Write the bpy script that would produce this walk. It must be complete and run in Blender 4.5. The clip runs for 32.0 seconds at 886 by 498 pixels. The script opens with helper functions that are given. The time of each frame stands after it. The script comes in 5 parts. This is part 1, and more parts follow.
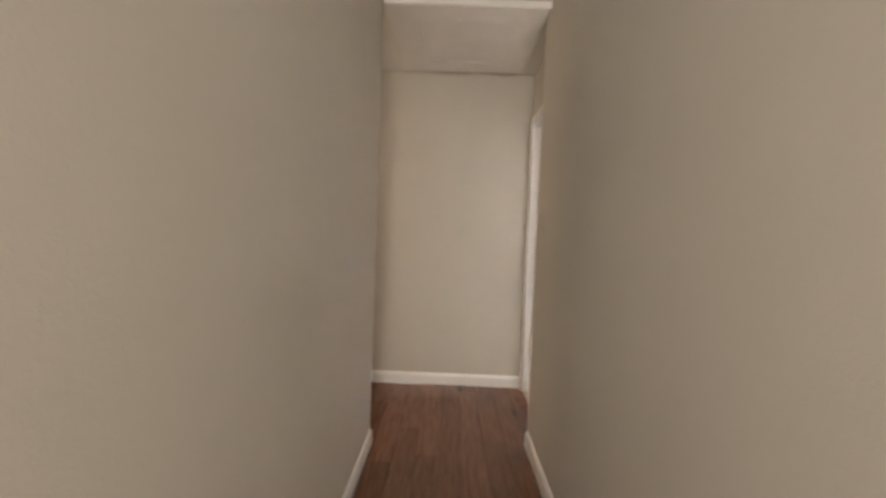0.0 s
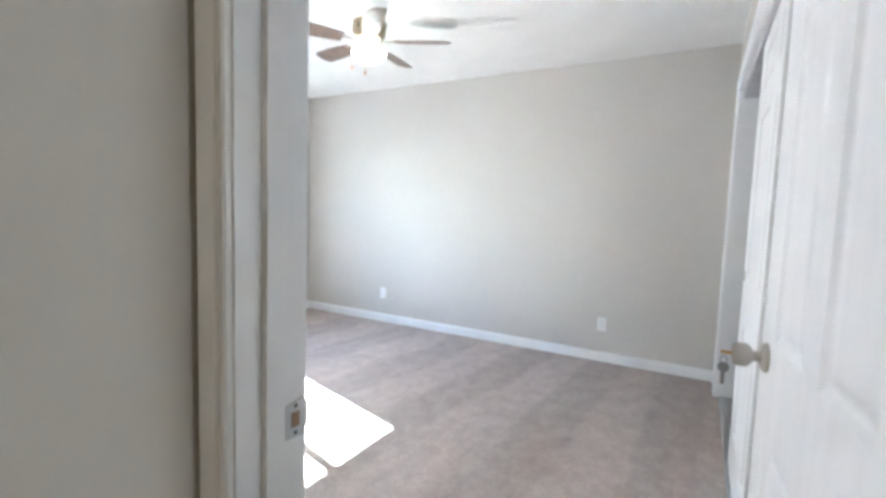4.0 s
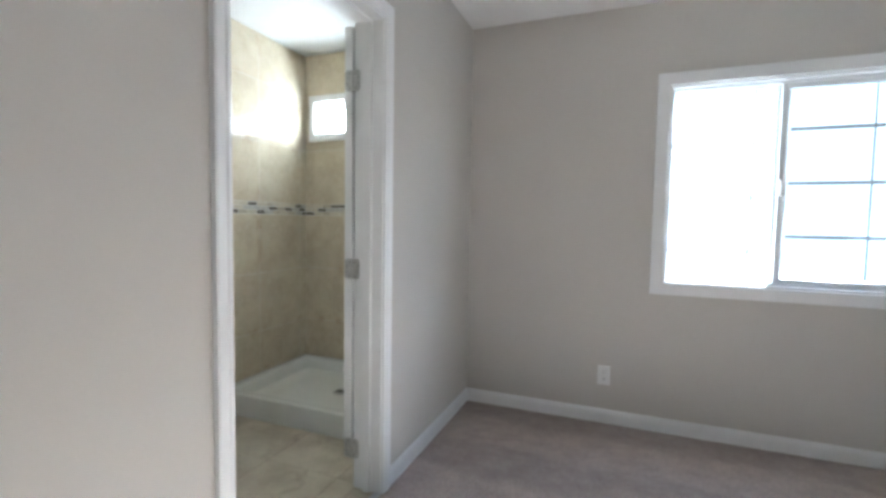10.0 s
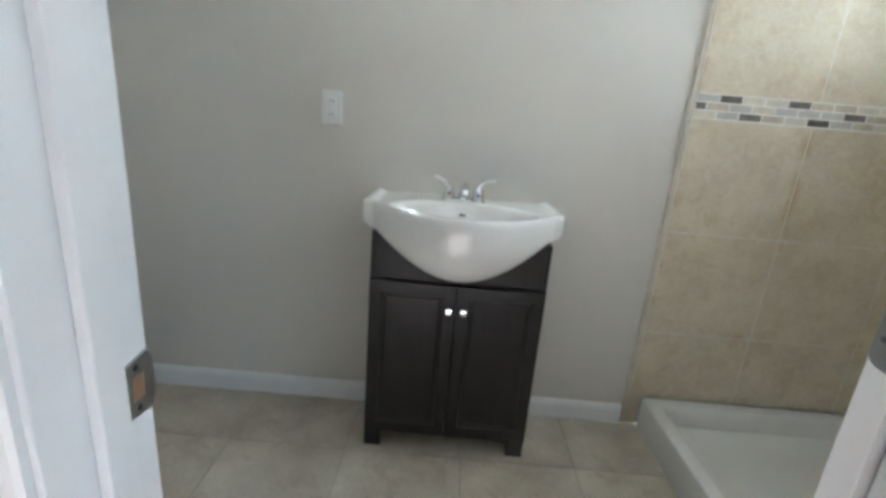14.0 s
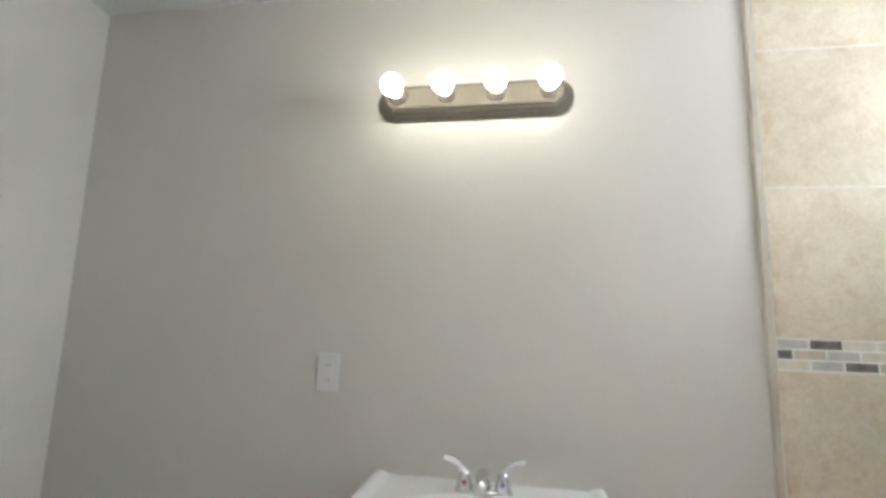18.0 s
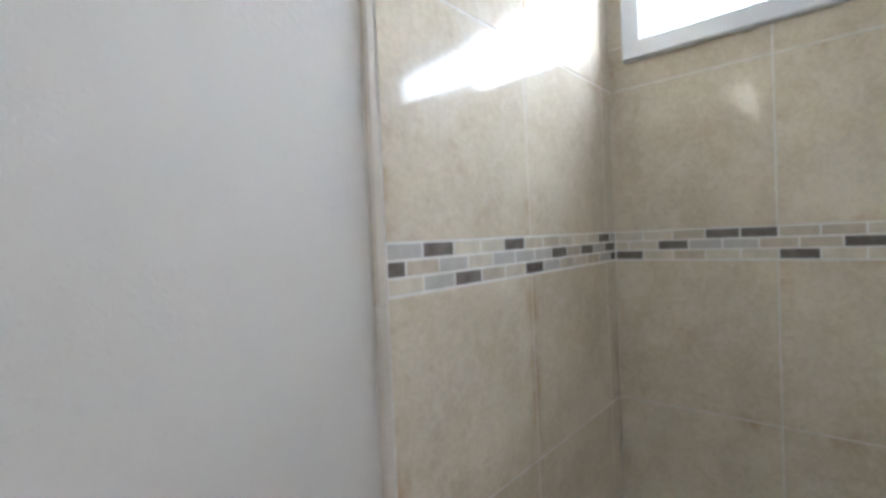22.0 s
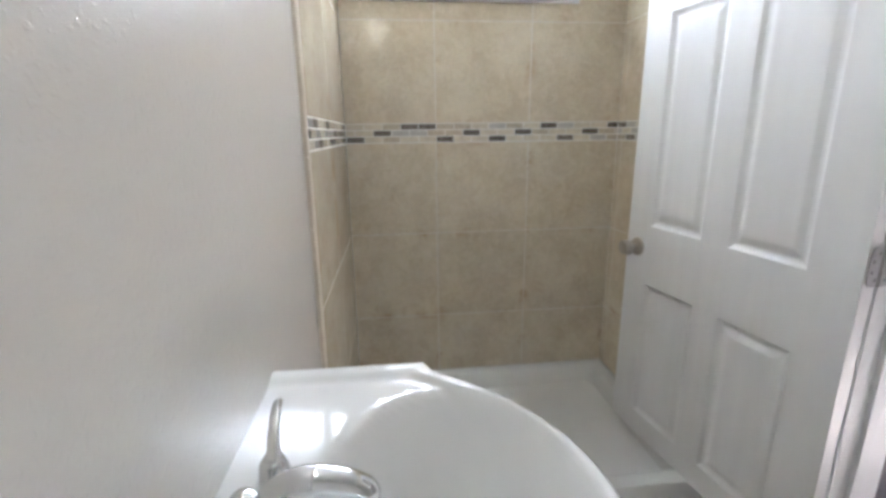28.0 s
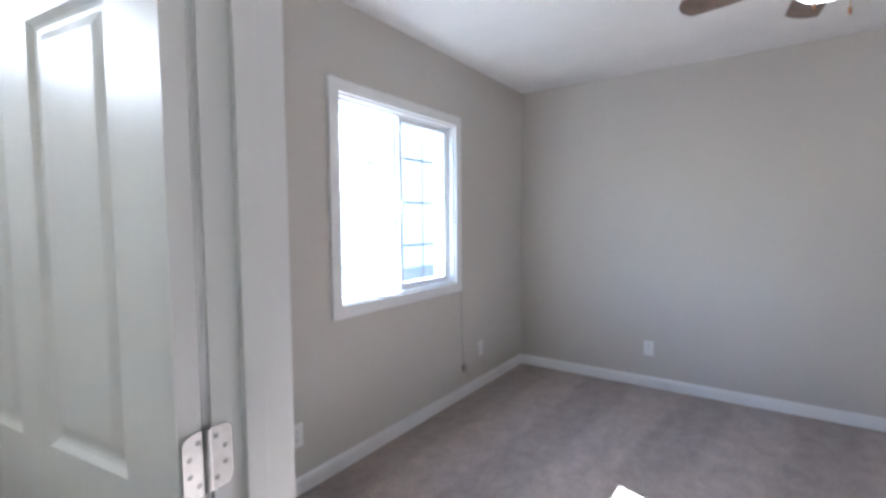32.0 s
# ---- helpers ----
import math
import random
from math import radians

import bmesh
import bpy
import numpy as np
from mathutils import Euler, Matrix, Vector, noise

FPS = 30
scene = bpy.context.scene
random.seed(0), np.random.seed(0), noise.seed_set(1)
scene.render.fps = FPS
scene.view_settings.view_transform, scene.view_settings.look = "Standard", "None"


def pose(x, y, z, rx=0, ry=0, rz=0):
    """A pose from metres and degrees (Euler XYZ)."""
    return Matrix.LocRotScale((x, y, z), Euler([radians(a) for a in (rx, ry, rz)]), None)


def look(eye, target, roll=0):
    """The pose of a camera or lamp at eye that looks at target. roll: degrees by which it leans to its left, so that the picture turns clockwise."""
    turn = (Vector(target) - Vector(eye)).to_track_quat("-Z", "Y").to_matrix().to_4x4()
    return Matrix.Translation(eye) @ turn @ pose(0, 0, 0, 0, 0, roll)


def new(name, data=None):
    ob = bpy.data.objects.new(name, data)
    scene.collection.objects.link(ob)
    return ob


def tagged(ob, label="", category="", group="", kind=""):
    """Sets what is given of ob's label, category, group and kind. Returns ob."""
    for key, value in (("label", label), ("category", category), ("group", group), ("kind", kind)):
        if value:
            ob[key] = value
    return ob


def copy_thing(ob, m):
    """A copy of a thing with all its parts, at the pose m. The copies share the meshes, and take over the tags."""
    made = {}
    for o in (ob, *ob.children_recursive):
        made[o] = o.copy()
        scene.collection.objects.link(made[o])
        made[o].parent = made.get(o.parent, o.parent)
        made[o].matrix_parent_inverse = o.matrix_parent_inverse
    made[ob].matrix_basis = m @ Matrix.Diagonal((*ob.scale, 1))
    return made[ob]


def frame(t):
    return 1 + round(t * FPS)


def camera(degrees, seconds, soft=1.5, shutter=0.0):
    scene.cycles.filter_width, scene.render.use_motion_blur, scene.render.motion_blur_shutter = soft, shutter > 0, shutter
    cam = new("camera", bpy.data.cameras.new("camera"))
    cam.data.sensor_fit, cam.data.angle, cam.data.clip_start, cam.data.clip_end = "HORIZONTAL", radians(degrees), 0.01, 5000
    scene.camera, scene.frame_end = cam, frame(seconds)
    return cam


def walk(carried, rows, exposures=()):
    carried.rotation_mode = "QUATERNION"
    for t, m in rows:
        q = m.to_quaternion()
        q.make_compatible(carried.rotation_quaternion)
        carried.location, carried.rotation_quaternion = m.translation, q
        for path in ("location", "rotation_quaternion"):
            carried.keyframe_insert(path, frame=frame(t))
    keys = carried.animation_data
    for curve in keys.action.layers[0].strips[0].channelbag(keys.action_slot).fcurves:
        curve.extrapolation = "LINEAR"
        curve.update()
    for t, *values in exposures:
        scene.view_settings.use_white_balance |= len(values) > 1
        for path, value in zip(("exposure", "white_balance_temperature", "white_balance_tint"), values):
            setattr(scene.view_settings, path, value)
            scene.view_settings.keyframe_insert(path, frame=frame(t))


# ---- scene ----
cam = camera(88.5, 32.0, soft=3.4)
PATH = [
    (0, (6.923, -0.744, 1.228), (4.925, -0.769, 1.141), 2.2),
    (0.5, (6.267, -0.744, 1.164), (4.271, -0.667, 1.059), 1.6),
    (1, (5.775, -0.715, 1.136), (3.778, -0.611, 1.09), 1.3),
    (1.5, (5.355, -0.763, 1.169), (3.361, -0.628, 1.099), 0.8),
    (2, (4.883, -0.786, 1.173), (2.9, -0.526, 1.143), -0.9),
    (2.5, (4.503, -0.721, 1.194), (2.57, -0.219, 1.082), -0.7),
    (3, (4.262, -0.658, 1.169), (2.543, 0.342, 0.957), -0.4),
    (3.5, (4.093, -0.653, 1.189), (2.799, 0.858, 0.983), 2.0),
    (4, (4.01, -0.541, 1.203), (3.027, 1.193, 1.035), 1.9),
    (4.5, (3.976, -0.372, 1.239), (3.188, 1.454, 1.026), 1.5),
    (6.5, (3.767, 0.121, 1.239), (2.796, 1.869, 1.215), 2.1),
    (7, (3.696, 0.412, 1.19), (2.347, 1.888, 1.207), 2.1),
    (7.5, (3.584, 0.531, 1.235), (1.929, 1.654, 1.203), 2.3),
    (8, (3.432, 0.543, 1.2), (1.605, 1.354, 1.134), 1.0),
    (8.5, (3.286, 0.63, 1.243), (1.347, 1.111, 1.144), 1.8),
    (9, (3.209, 0.766, 1.23), (1.214, 0.884, 1.154), 1.4),
    (9.5, (3.077, 0.923, 1.217), (1.102, 0.625, 1.117), 1.5),
    (10, (2.867, 0.952, 1.196), (1.012, 0.215, 1.078), 0.9),
    (10.5, (2.69, 0.923, 1.195), (1.023, -0.172, 1.045), -0.4),
    (11, (2.404, 0.916, 1.189), (1.019, -0.523, 1.084), -0.8),
    (11.5, (2.218, 0.781, 1.198), (1.038, -0.83, 1.079), -1.4),
    (12, (2.105, 0.59, 1.171), (1.108, -1.136, 1.001), -0.9),
    (12.5, (2.004, 0.449, 1.193), (1.214, -1.365, 0.898), 0.1),
    (13, (1.833, 0.389, 1.191), (1.343, -1.502, 0.759), 1.0),
    (13.5, (1.746, 0.348, 1.165), (1.479, -1.558, 0.624), 3.8),
    (15.5, (1.374, 0.139, 1.244), (2.195, -1.613, 0.736), 0.0),
    (16, (1.318, 0.158, 1.307), (2.217, -1.61, 1.048), 0.2),
    (16.5, (1.303, 0.133, 1.309), (2.212, -1.649, 1.339), 1.2),
    (17, (1.308, 0.113, 1.324), (2.17, -1.68, 1.531), 2.2),
    (17.5, (1.413, 0.076, 1.36), (2.057, -1.799, 1.625), 1.9),
    (18, (1.525, -0.012, 1.35), (1.856, -1.964, 1.635), 1.7),
    (18.5, (1.584, -0.149, 1.305), (1.617, -2.127, 1.597), 0.8),
    (19, (1.618, -0.314, 1.326), (1.413, -2.289, 1.564), -0.2),
    (19.5, (1.613, -0.419, 1.365), (1.189, -2.371, 1.472), -0.8),
    (20, (1.52, -0.566, 1.354), (0.792, -2.428, 1.404), -1.3),
    (20.5, (1.428, -0.745, 1.341), (0.309, -2.403, 1.345), -1.8),
    (21, (1.301, -0.815, 1.338), (-0.002, -2.332, 1.323), -2.1),
    (21.5, (1.264, -0.804, 1.302), (-0.098, -2.268, 1.362), -3.3),
    (22, (1.303, -0.855, 1.317), (-0.198, -2.176, 1.272), -2.5),
    (22.5, (1.378, -0.904, 1.306), (-0.296, -1.991, 1.179), -1.7),
    (23, (1.462, -0.888, 1.285), (-0.291, -1.838, 1.128), -1.9),
    (23.5, (1.528, -0.89, 1.26), (-0.304, -1.677, 1.106), -2.0),
    (24, (1.611, -0.882, 1.27), (-0.292, -1.471, 1.091), -1.1),
    (24.5, (1.699, -0.869, 1.287), (-0.253, -1.268, 1.116), -0.3),
    (25, (1.765, -0.913, 1.316), (-0.221, -1.097, 1.172), 0.3),
    (25.5, (1.826, -0.98, 1.341), (-0.172, -0.959, 1.243), 0.1),
    (27.5, (1.995, -1.153, 1.296), (0.04, -0.904, 0.957), -0.3),
    (28, (1.998, -1.162, 1.271), (0.07, -0.958, 0.778), -0.7),
    (28.5, (1.997, -1.158, 1.248), (0.106, -0.965, 0.626), -1.0),
    (29, (2.015, -1.129, 1.227), (0.16, -0.877, 0.522), -2.4),
    (29.5, (2.097, -1.044, 1.241), (0.261, -0.636, 0.561), -3.2),
    (30, (2.192, -0.92, 1.272), (0.36, -0.314, 0.746), -3.3),
    (30.5, (2.172, -0.873, 1.204), (0.447, 0.084, 0.873), -2.5),
    (31, (2.063, -0.743, 1.242), (0.533, 0.516, 0.976), -1.2),
    (31.5, (1.869, -0.59, 1.283), (0.564, 0.912, 1.08), -1.1),
    (32, (1.799, -0.451, 1.315), (0.648, 1.18, 1.19), -0.4),
]
walk(cam, [(t, look(eye, target, roll)) for t, eye, target, roll in PATH],
     [(0, 6.25, 6400, 11), (1.2, 6.45, 5850, 9), (2, 6.2, 5350, 6), (2.5, 6.08, 5250, 4), (4, 5.85, 5250, 2), (6.5, 5.2, 5750, 5), (9, 4.55, 5550, 3), (11, 4.4, 5350, 2),
      (13, 4.45, 5200, 3.5), (16, 4.9, 5800, 7), (17, 4.62, 5750, 8), (18, 4.55, 5700, 8), (20, 4.38, 5450, 10), (22, 4.42, 5250, 11), (24, 4.45, 5250, 10), (25, 4.45, 5500, 11), (28, 4.8, 5450, 12), (30, 4.7, 5250, 10), (32, 4.48, 5350, 9)])

# ---- world, sun, exposure ----
SUN_WAY = Vector((1.0, -0.28, -0.71)).normalized()
world = bpy.data.worlds.new("world")
scene.world = world
world.use_nodes = True
wn = world.node_tree.nodes
sky = wn.new("ShaderNodeTexSky")
sky.sky_type = "NISHITA"
sky.sun_disc = False
sky.sun_elevation = radians(34.4)
sky.sun_rotation = radians(285.6)
world.node_tree.links.new(sky.outputs[0], wn["Background"].inputs[0])
wn["Background"].inputs[1].default_value = 0.09
sun = new("sun", bpy.data.lights.new("sun", "SUN"))
sun.data.energy, sun.data.angle, sun.data.color = 4.2, radians(0.5), (1.0, 0.95, 0.88)
sun.matrix_world = look((-6, 3, 8), Vector((-6, 3, 8)) + SUN_WAY)


def lamp(name, kind, energy, m, color=(1, 1, 1), size=0.1, size_y=None):
    data = bpy.data.lights.new(name, kind)
    data.energy, data.color = energy, color
    if kind == "AREA":
        data.size = size
        if size_y:
            data.shape, data.size_y = "RECTANGLE", size_y
    else:
        data.shadow_soft_size = size
    ob = new(name, data)
    ob.matrix_world = m
    return ob


# daylight through the two panes of the shower window
for y, energy, wide, high in ((-1.05, 0.17, 0.39, 0.19), (-0.645, 0.035, 0.33, 0.14)):
    pane_light = lamp("bath_window_daylight", "AREA", energy, look((-0.085, y, 1.9635), (1.0, y, 1.9635)), (1.0, 0.965, 0.93), wide, high)
    pane_light.data.spread = radians(128)
# added warm fill lamp inside the closed hall end; no window or opening there
hall_fill = lamp("hall_fill_lamp", "AREA", 0.36, look((8.5, -0.8, 1.5), (5.0, -0.8, 1.1)), (1.0, 0.86, 0.70), 0.8, 1.8)
hall_fill.data.spread = radians(110)

# ---- materials ----


def material(name, color, rough=0.5, metal=0.0, noise_scale=8.0, vary=0.06, bump=0.0, bump_scale=200.0,
             spec=0.5, coat=0.0, island=0.0, tint=None, stretch=(1, 1, 1), fine=0.0, emit=None):
    """Principled paint, stone or metal with variation at two scales and a fine relief."""
    m = bpy.data.materials.new(name)
    m.use_nodes = True
    n, l = m.node_tree.nodes, m.node_tree.links
    p = n["Principled BSDF"]
    p.inputs["Roughness"].default_value = rough
    p.inputs["Metallic"].default_value = metal
    p.inputs["Specular IOR Level"].default_value = spec
    p.inputs["Coat Weight"].default_value = coat
    if emit:
        p.inputs["Emission Color"].default_value = (*emit[:3], 1)
        p.inputs["Emission Strength"].default_value = emit[3]
    tc = n.new("ShaderNodeNewGeometry")
    mp = n.new("ShaderNodeMapping")
    mp.inputs["Scale"].default_value = stretch
    l.new(tc.outputs["Position"], mp.inputs[0])
    big = n.new("ShaderNodeTexNoise")
    big.inputs["Scale"].default_value, big.inputs["Detail"].default_value = noise_scale, 5
    l.new(mp.outputs[0], big.inputs[0])
    ramp = n.new("ShaderNodeMixRGB")
    t = tint or [c * (1 - vary * 2) for c in color]
    ramp.inputs[1].default_value, ramp.inputs[2].default_value = (*t, 1), (*[min(1, c * (1 + vary)) for c in color], 1)
    curve = n.new("ShaderNodeMapRange")
    curve.inputs[1].default_value, curve.inputs[2].default_value = 0.3, 0.7
    l.new(big.outputs[0], curve.inputs[0])
    l.new(curve.outputs[0], ramp.inputs[0])
    last = ramp.outputs[0]
    if fine:
        small = n.new("ShaderNodeTexNoise")
        small.inputs["Scale"].default_value, small.inputs["Detail"].default_value = noise_scale * 14, 3
        l.new(mp.outputs[0], small.inputs[0])
        mr = n.new("ShaderNodeMapRange")
        mr.inputs[3].default_value, mr.inputs[4].default_value = 1 - fine, 1 + fine
        l.new(small.outputs[0], mr.inputs[0])
        mul = n.new("ShaderNodeMixRGB")
        mul.blend_type, mul.inputs[0].default_value = "MULTIPLY", 1
        l.new(last, mul.inputs[1])
        l.new(mr.outputs[0], mul.inputs[2])
        last = mul.outputs[0]
    if island:
        oi = n.new("ShaderNodeObjectInfo")
        mr = n.new("ShaderNodeMapRange")
        mr.inputs[3].default_value, mr.inputs[4].default_value = 1 - island, 1 + island
        l.new(oi.outputs["Random"], mr.inputs[0])
        mul = n.new("ShaderNodeMixRGB")
        mul.blend_type, mul.inputs[0].default_value = "MULTIPLY", 1
        l.new(last, mul.inputs[1])
        l.new(mr.outputs[0], mul.inputs[2])
        last = mul.outputs[0]
    l.new(last, p.inputs["Base Color"])
    if bump:
        bn = n.new("ShaderNodeTexNoise")
        bn.inputs["Scale"].default_value, bn.inputs["Detail"].default_value = bump_scale, 3
        l.new(mp.outputs[0], bn.inputs[0])
        b = n.new("ShaderNodeBump")
        b.inputs["Strength"].default_value, b.inputs["Distance"].default_value = bump, 0.002
        l.new(bn.outputs[0], b.inputs["Height"])
        l.new(b.outputs[0], p.inputs["Normal"])
    return m


GREIGE = (0.60, 0.575, 0.535)
M_WALL = material("wall_paint", GREIGE, 0.75, vary=0.015, noise_scale=1.5, bump=0.25, bump_scale=90, spec=0.3)
M_BATHWALL = material("bath_wall_paint", (0.74, 0.71, 0.655), 0.185, vary=0.015, noise_scale=1.5, bump=0.16, bump_scale=150, spec=0.6)
M_CEIL = material("ceiling_paint", (0.84, 0.84, 0.83), 0.8, vary=0.02, noise_scale=3, bump=0.5, bump_scale=60)
M_TRIM = material("trim_paint", (0.86, 0.865, 0.87), 0.32, vary=0.02, noise_scale=5, bump=0.05, bump_scale=120)
M_DOOR = material("door_paint", (0.85, 0.85, 0.85), 0.34, vary=0.015, noise_scale=4, bump=0.05, bump_scale=60, stretch=(6, 6, 0.5))
M_VINYL = material("window_vinyl", (0.84, 0.85, 0.86), 0.35, vary=0.02)
M_CERAMIC = material("ceramic", (0.88, 0.88, 0.865), 0.06, vary=0.01, spec=0.5, coat=0.2)
M_ACRYLIC = material("acrylic", (0.85, 0.85, 0.83), 0.22, vary=0.01)
M_PLASTIC = material("plastic", (0.83, 0.83, 0.82), 0.35, vary=0.01)
M_CHROME = material("chrome", (0.80, 0.81, 0.82), 0.09, 1.0, vary=0.01)
M_NICKEL = material("brushed_nickel", (0.52, 0.48, 0.43), 0.33, 1.0, vary=0.04, noise_scale=30)
M_SATIN = material("satin_nickel_plate", (0.20, 0.175, 0.14), 0.6, 0.3, vary=0.04, noise_scale=30)
M_HOUSING = material("brass_toned_steel", (0.52, 0.42, 0.28), 0.32, 1.0, vary=0.05, noise_scale=30)
M_STEEL = material("hinge_steel", (0.55, 0.55, 0.55), 0.38, 1.0, vary=0.05, noise_scale=60)
M_DARK = material("dark_slot", (0.03, 0.028, 0.026), 0.6, vary=0.02)
M_BRASS = material("brass", (0.65, 0.42, 0.18), 0.3, 1.0)
M_ESPRESSO = material("espresso_wood", (0.017, 0.014, 0.013), 0.38, vary=0.16, noise_scale=7, stretch=(9, 9, 0.6), bump=0.12, bump_scale=40)
M_FANWOOD = material("fan_blade_wood", (0.20, 0.15, 0.12), 0.45, vary=0.15, noise_scale=20)
M_FOB = material("fob_wood", (0.55, 0.28, 0.13), 0.5)
M_RED = material("red_dot", (0.5, 0.02, 0.02), 0.4)
M_BLUE = material("blue_dot", (0.03, 0.08, 0.5), 0.4)
M_BAR = material("bar_iron", (0.03, 0.03, 0.032), 0.7)
M_CABLE = material("grey_cable", (0.45, 0.44, 0.42), 0.6)
M_ALU = material("track_aluminium", (0.62, 0.63, 0.65), 0.3, 1.0)
M_GROUT = material("grout", (0.80, 0.76, 0.69), 0.8, vary=0.08, noise_scale=30)
M_MGROUT = material("mosaic_grout", (0.86, 0.84, 0.79), 0.7, vary=0.06, noise_scale=40)
M_TILE = material("travertine_tile", (0.715, 0.64, 0.495), 0.11, vary=0.06, spec=0.32, noise_scale=7, fine=0.16, island=0.04,
                  tint=(0.625, 0.54, 0.40), bump=0.05, bump_scale=18)
M_BULLNOSE = material("bullnose_tile", (0.66, 0.60, 0.50), 0.35, vary=0.06, noise_scale=12, fine=0.06)
M_FTILE = material("floor_tile", (0.62, 0.56, 0.455), 0.30, vary=0.10, noise_scale=5, fine=0.14, island=0.05,
                   tint=(0.47, 0.41, 0.32), bump=0.06, bump_scale=30)
M_MDARK = material("mosaic_dark", (0.20, 0.175, 0.15), 0.16, vary=0.15, noise_scale=40, island=0.25)
M_MCREAM = material("mosaic_cream", (0.74, 0.68, 0.55), 0.2, vary=0.06, noise_scale=40, island=0.06)
M_MBEIGE = material("mosaic_beige", (0.62, 0.55, 0.43), 0.2, vary=0.08, noise_scale=40, island=0.08)
M_MGLASS = material("mosaic_glass", (0.60, 0.58, 0.535), 0.07, vary=0.05, noise_scale=40, island=0.06, coat=0.5)
M_PLANK = material("laminate_plank", (0.165, 0.072, 0.040), 0.24, vary=0.16, noise_scale=4, stretch=(1.2, 11, 1), fine=0.14,
                   island=0.16, tint=(0.115, 0.048, 0.027), bump=0.05, bump_scale=30)
M_FGROUT = material("floor_grout", (0.48, 0.42, 0.335), 0.85, vary=0.08, noise_scale=30)
M_SCREW = material("screw_head", (0.30, 0.30, 0.30), 0.45, 1.0)
M_RAWWOOD = material("raw_wood", (0.30, 0.19, 0.11), 0.7, vary=0.15, noise_scale=40)
M_STUCCO = material("stucco", (0.66, 0.64, 0.60), 0.9, vary=0.06, noise_scale=2, bump=0.6, bump_scale=40)
M_GROUND = material("dry_ground", (0.22, 0.20, 0.165), 0.95, vary=0.2, noise_scale=0.8, fine=0.2)
M_ROOF = material("roof_shingle", (0.16, 0.12, 0.10), 0.9, vary=0.2, noise_scale=6, fine=0.3)
M_DARKGLASS = material("far_window", (0.20, 0.21, 0.22), 0.1, vary=0.1)


def stains(m, color, scale, lo, hi, amount):
    """Cloudy blotches of another colour over a surface, with a shape of their own."""
    n, l = m.node_tree.nodes, m.node_tree.links
    p = n["Principled BSDF"]
    g = [x for x in n if x.bl_idname == "ShaderNodeNewGeometry"][0]
    oi = n.new("ShaderNodeObjectInfo")
    add = n.new("ShaderNodeVectorMath")
    add.operation = "MULTIPLY_ADD"
    add.inputs[1].default_value = (1, 1, 1)
    l.new(g.outputs["Position"], add.inputs[0])
    l.new(oi.outputs["Random"], add.inputs[2])
    no = n.new("ShaderNodeTexNoise")
    no.inputs["Scale"].default_value, no.inputs["Detail"].default_value, no.inputs["Roughness"].default_value = scale, 9, 0.68
    no.inputs["Distortion"].default_value = 0.8
    l.new(add.outputs[0], no.inputs[0])
    mr = n.new("ShaderNodeMapRange")
    mr.inputs[1].default_value, mr.inputs[2].default_value, mr.inputs[4].default_value = lo, hi, amount
    l.new(no.outputs[0], mr.inputs[0])
    mx = n.new("ShaderNodeMixRGB")
    mx.inputs[2].default_value = (*color, 1)
    l.new(mr.outputs[0], mx.inputs[0])
    l.new(p.inputs["Base Color"].links[0].from_socket, mx.inputs[1])
    l.new(mx.outputs[0], p.inputs["Base Color"])


stains(M_TILE, (0.56, 0.445, 0.28), 13.0, 0.54, 0.68, 0.42)
stains(M_TILE, (0.70, 0.64, 0.53), 11.0, 0.55, 0.72, 0.5)
stains(M_TILE, (0.80, 0.73, 0.61), 30.0, 0.48, 0.62, 0.42)
stains(M_FTILE, (0.36, 0.28, 0.20), 7.0, 0.52, 0.68, 0.55)
stains(M_FTILE, (0.70, 0.64, 0.54), 13.0, 0.55, 0.72, 0.5)


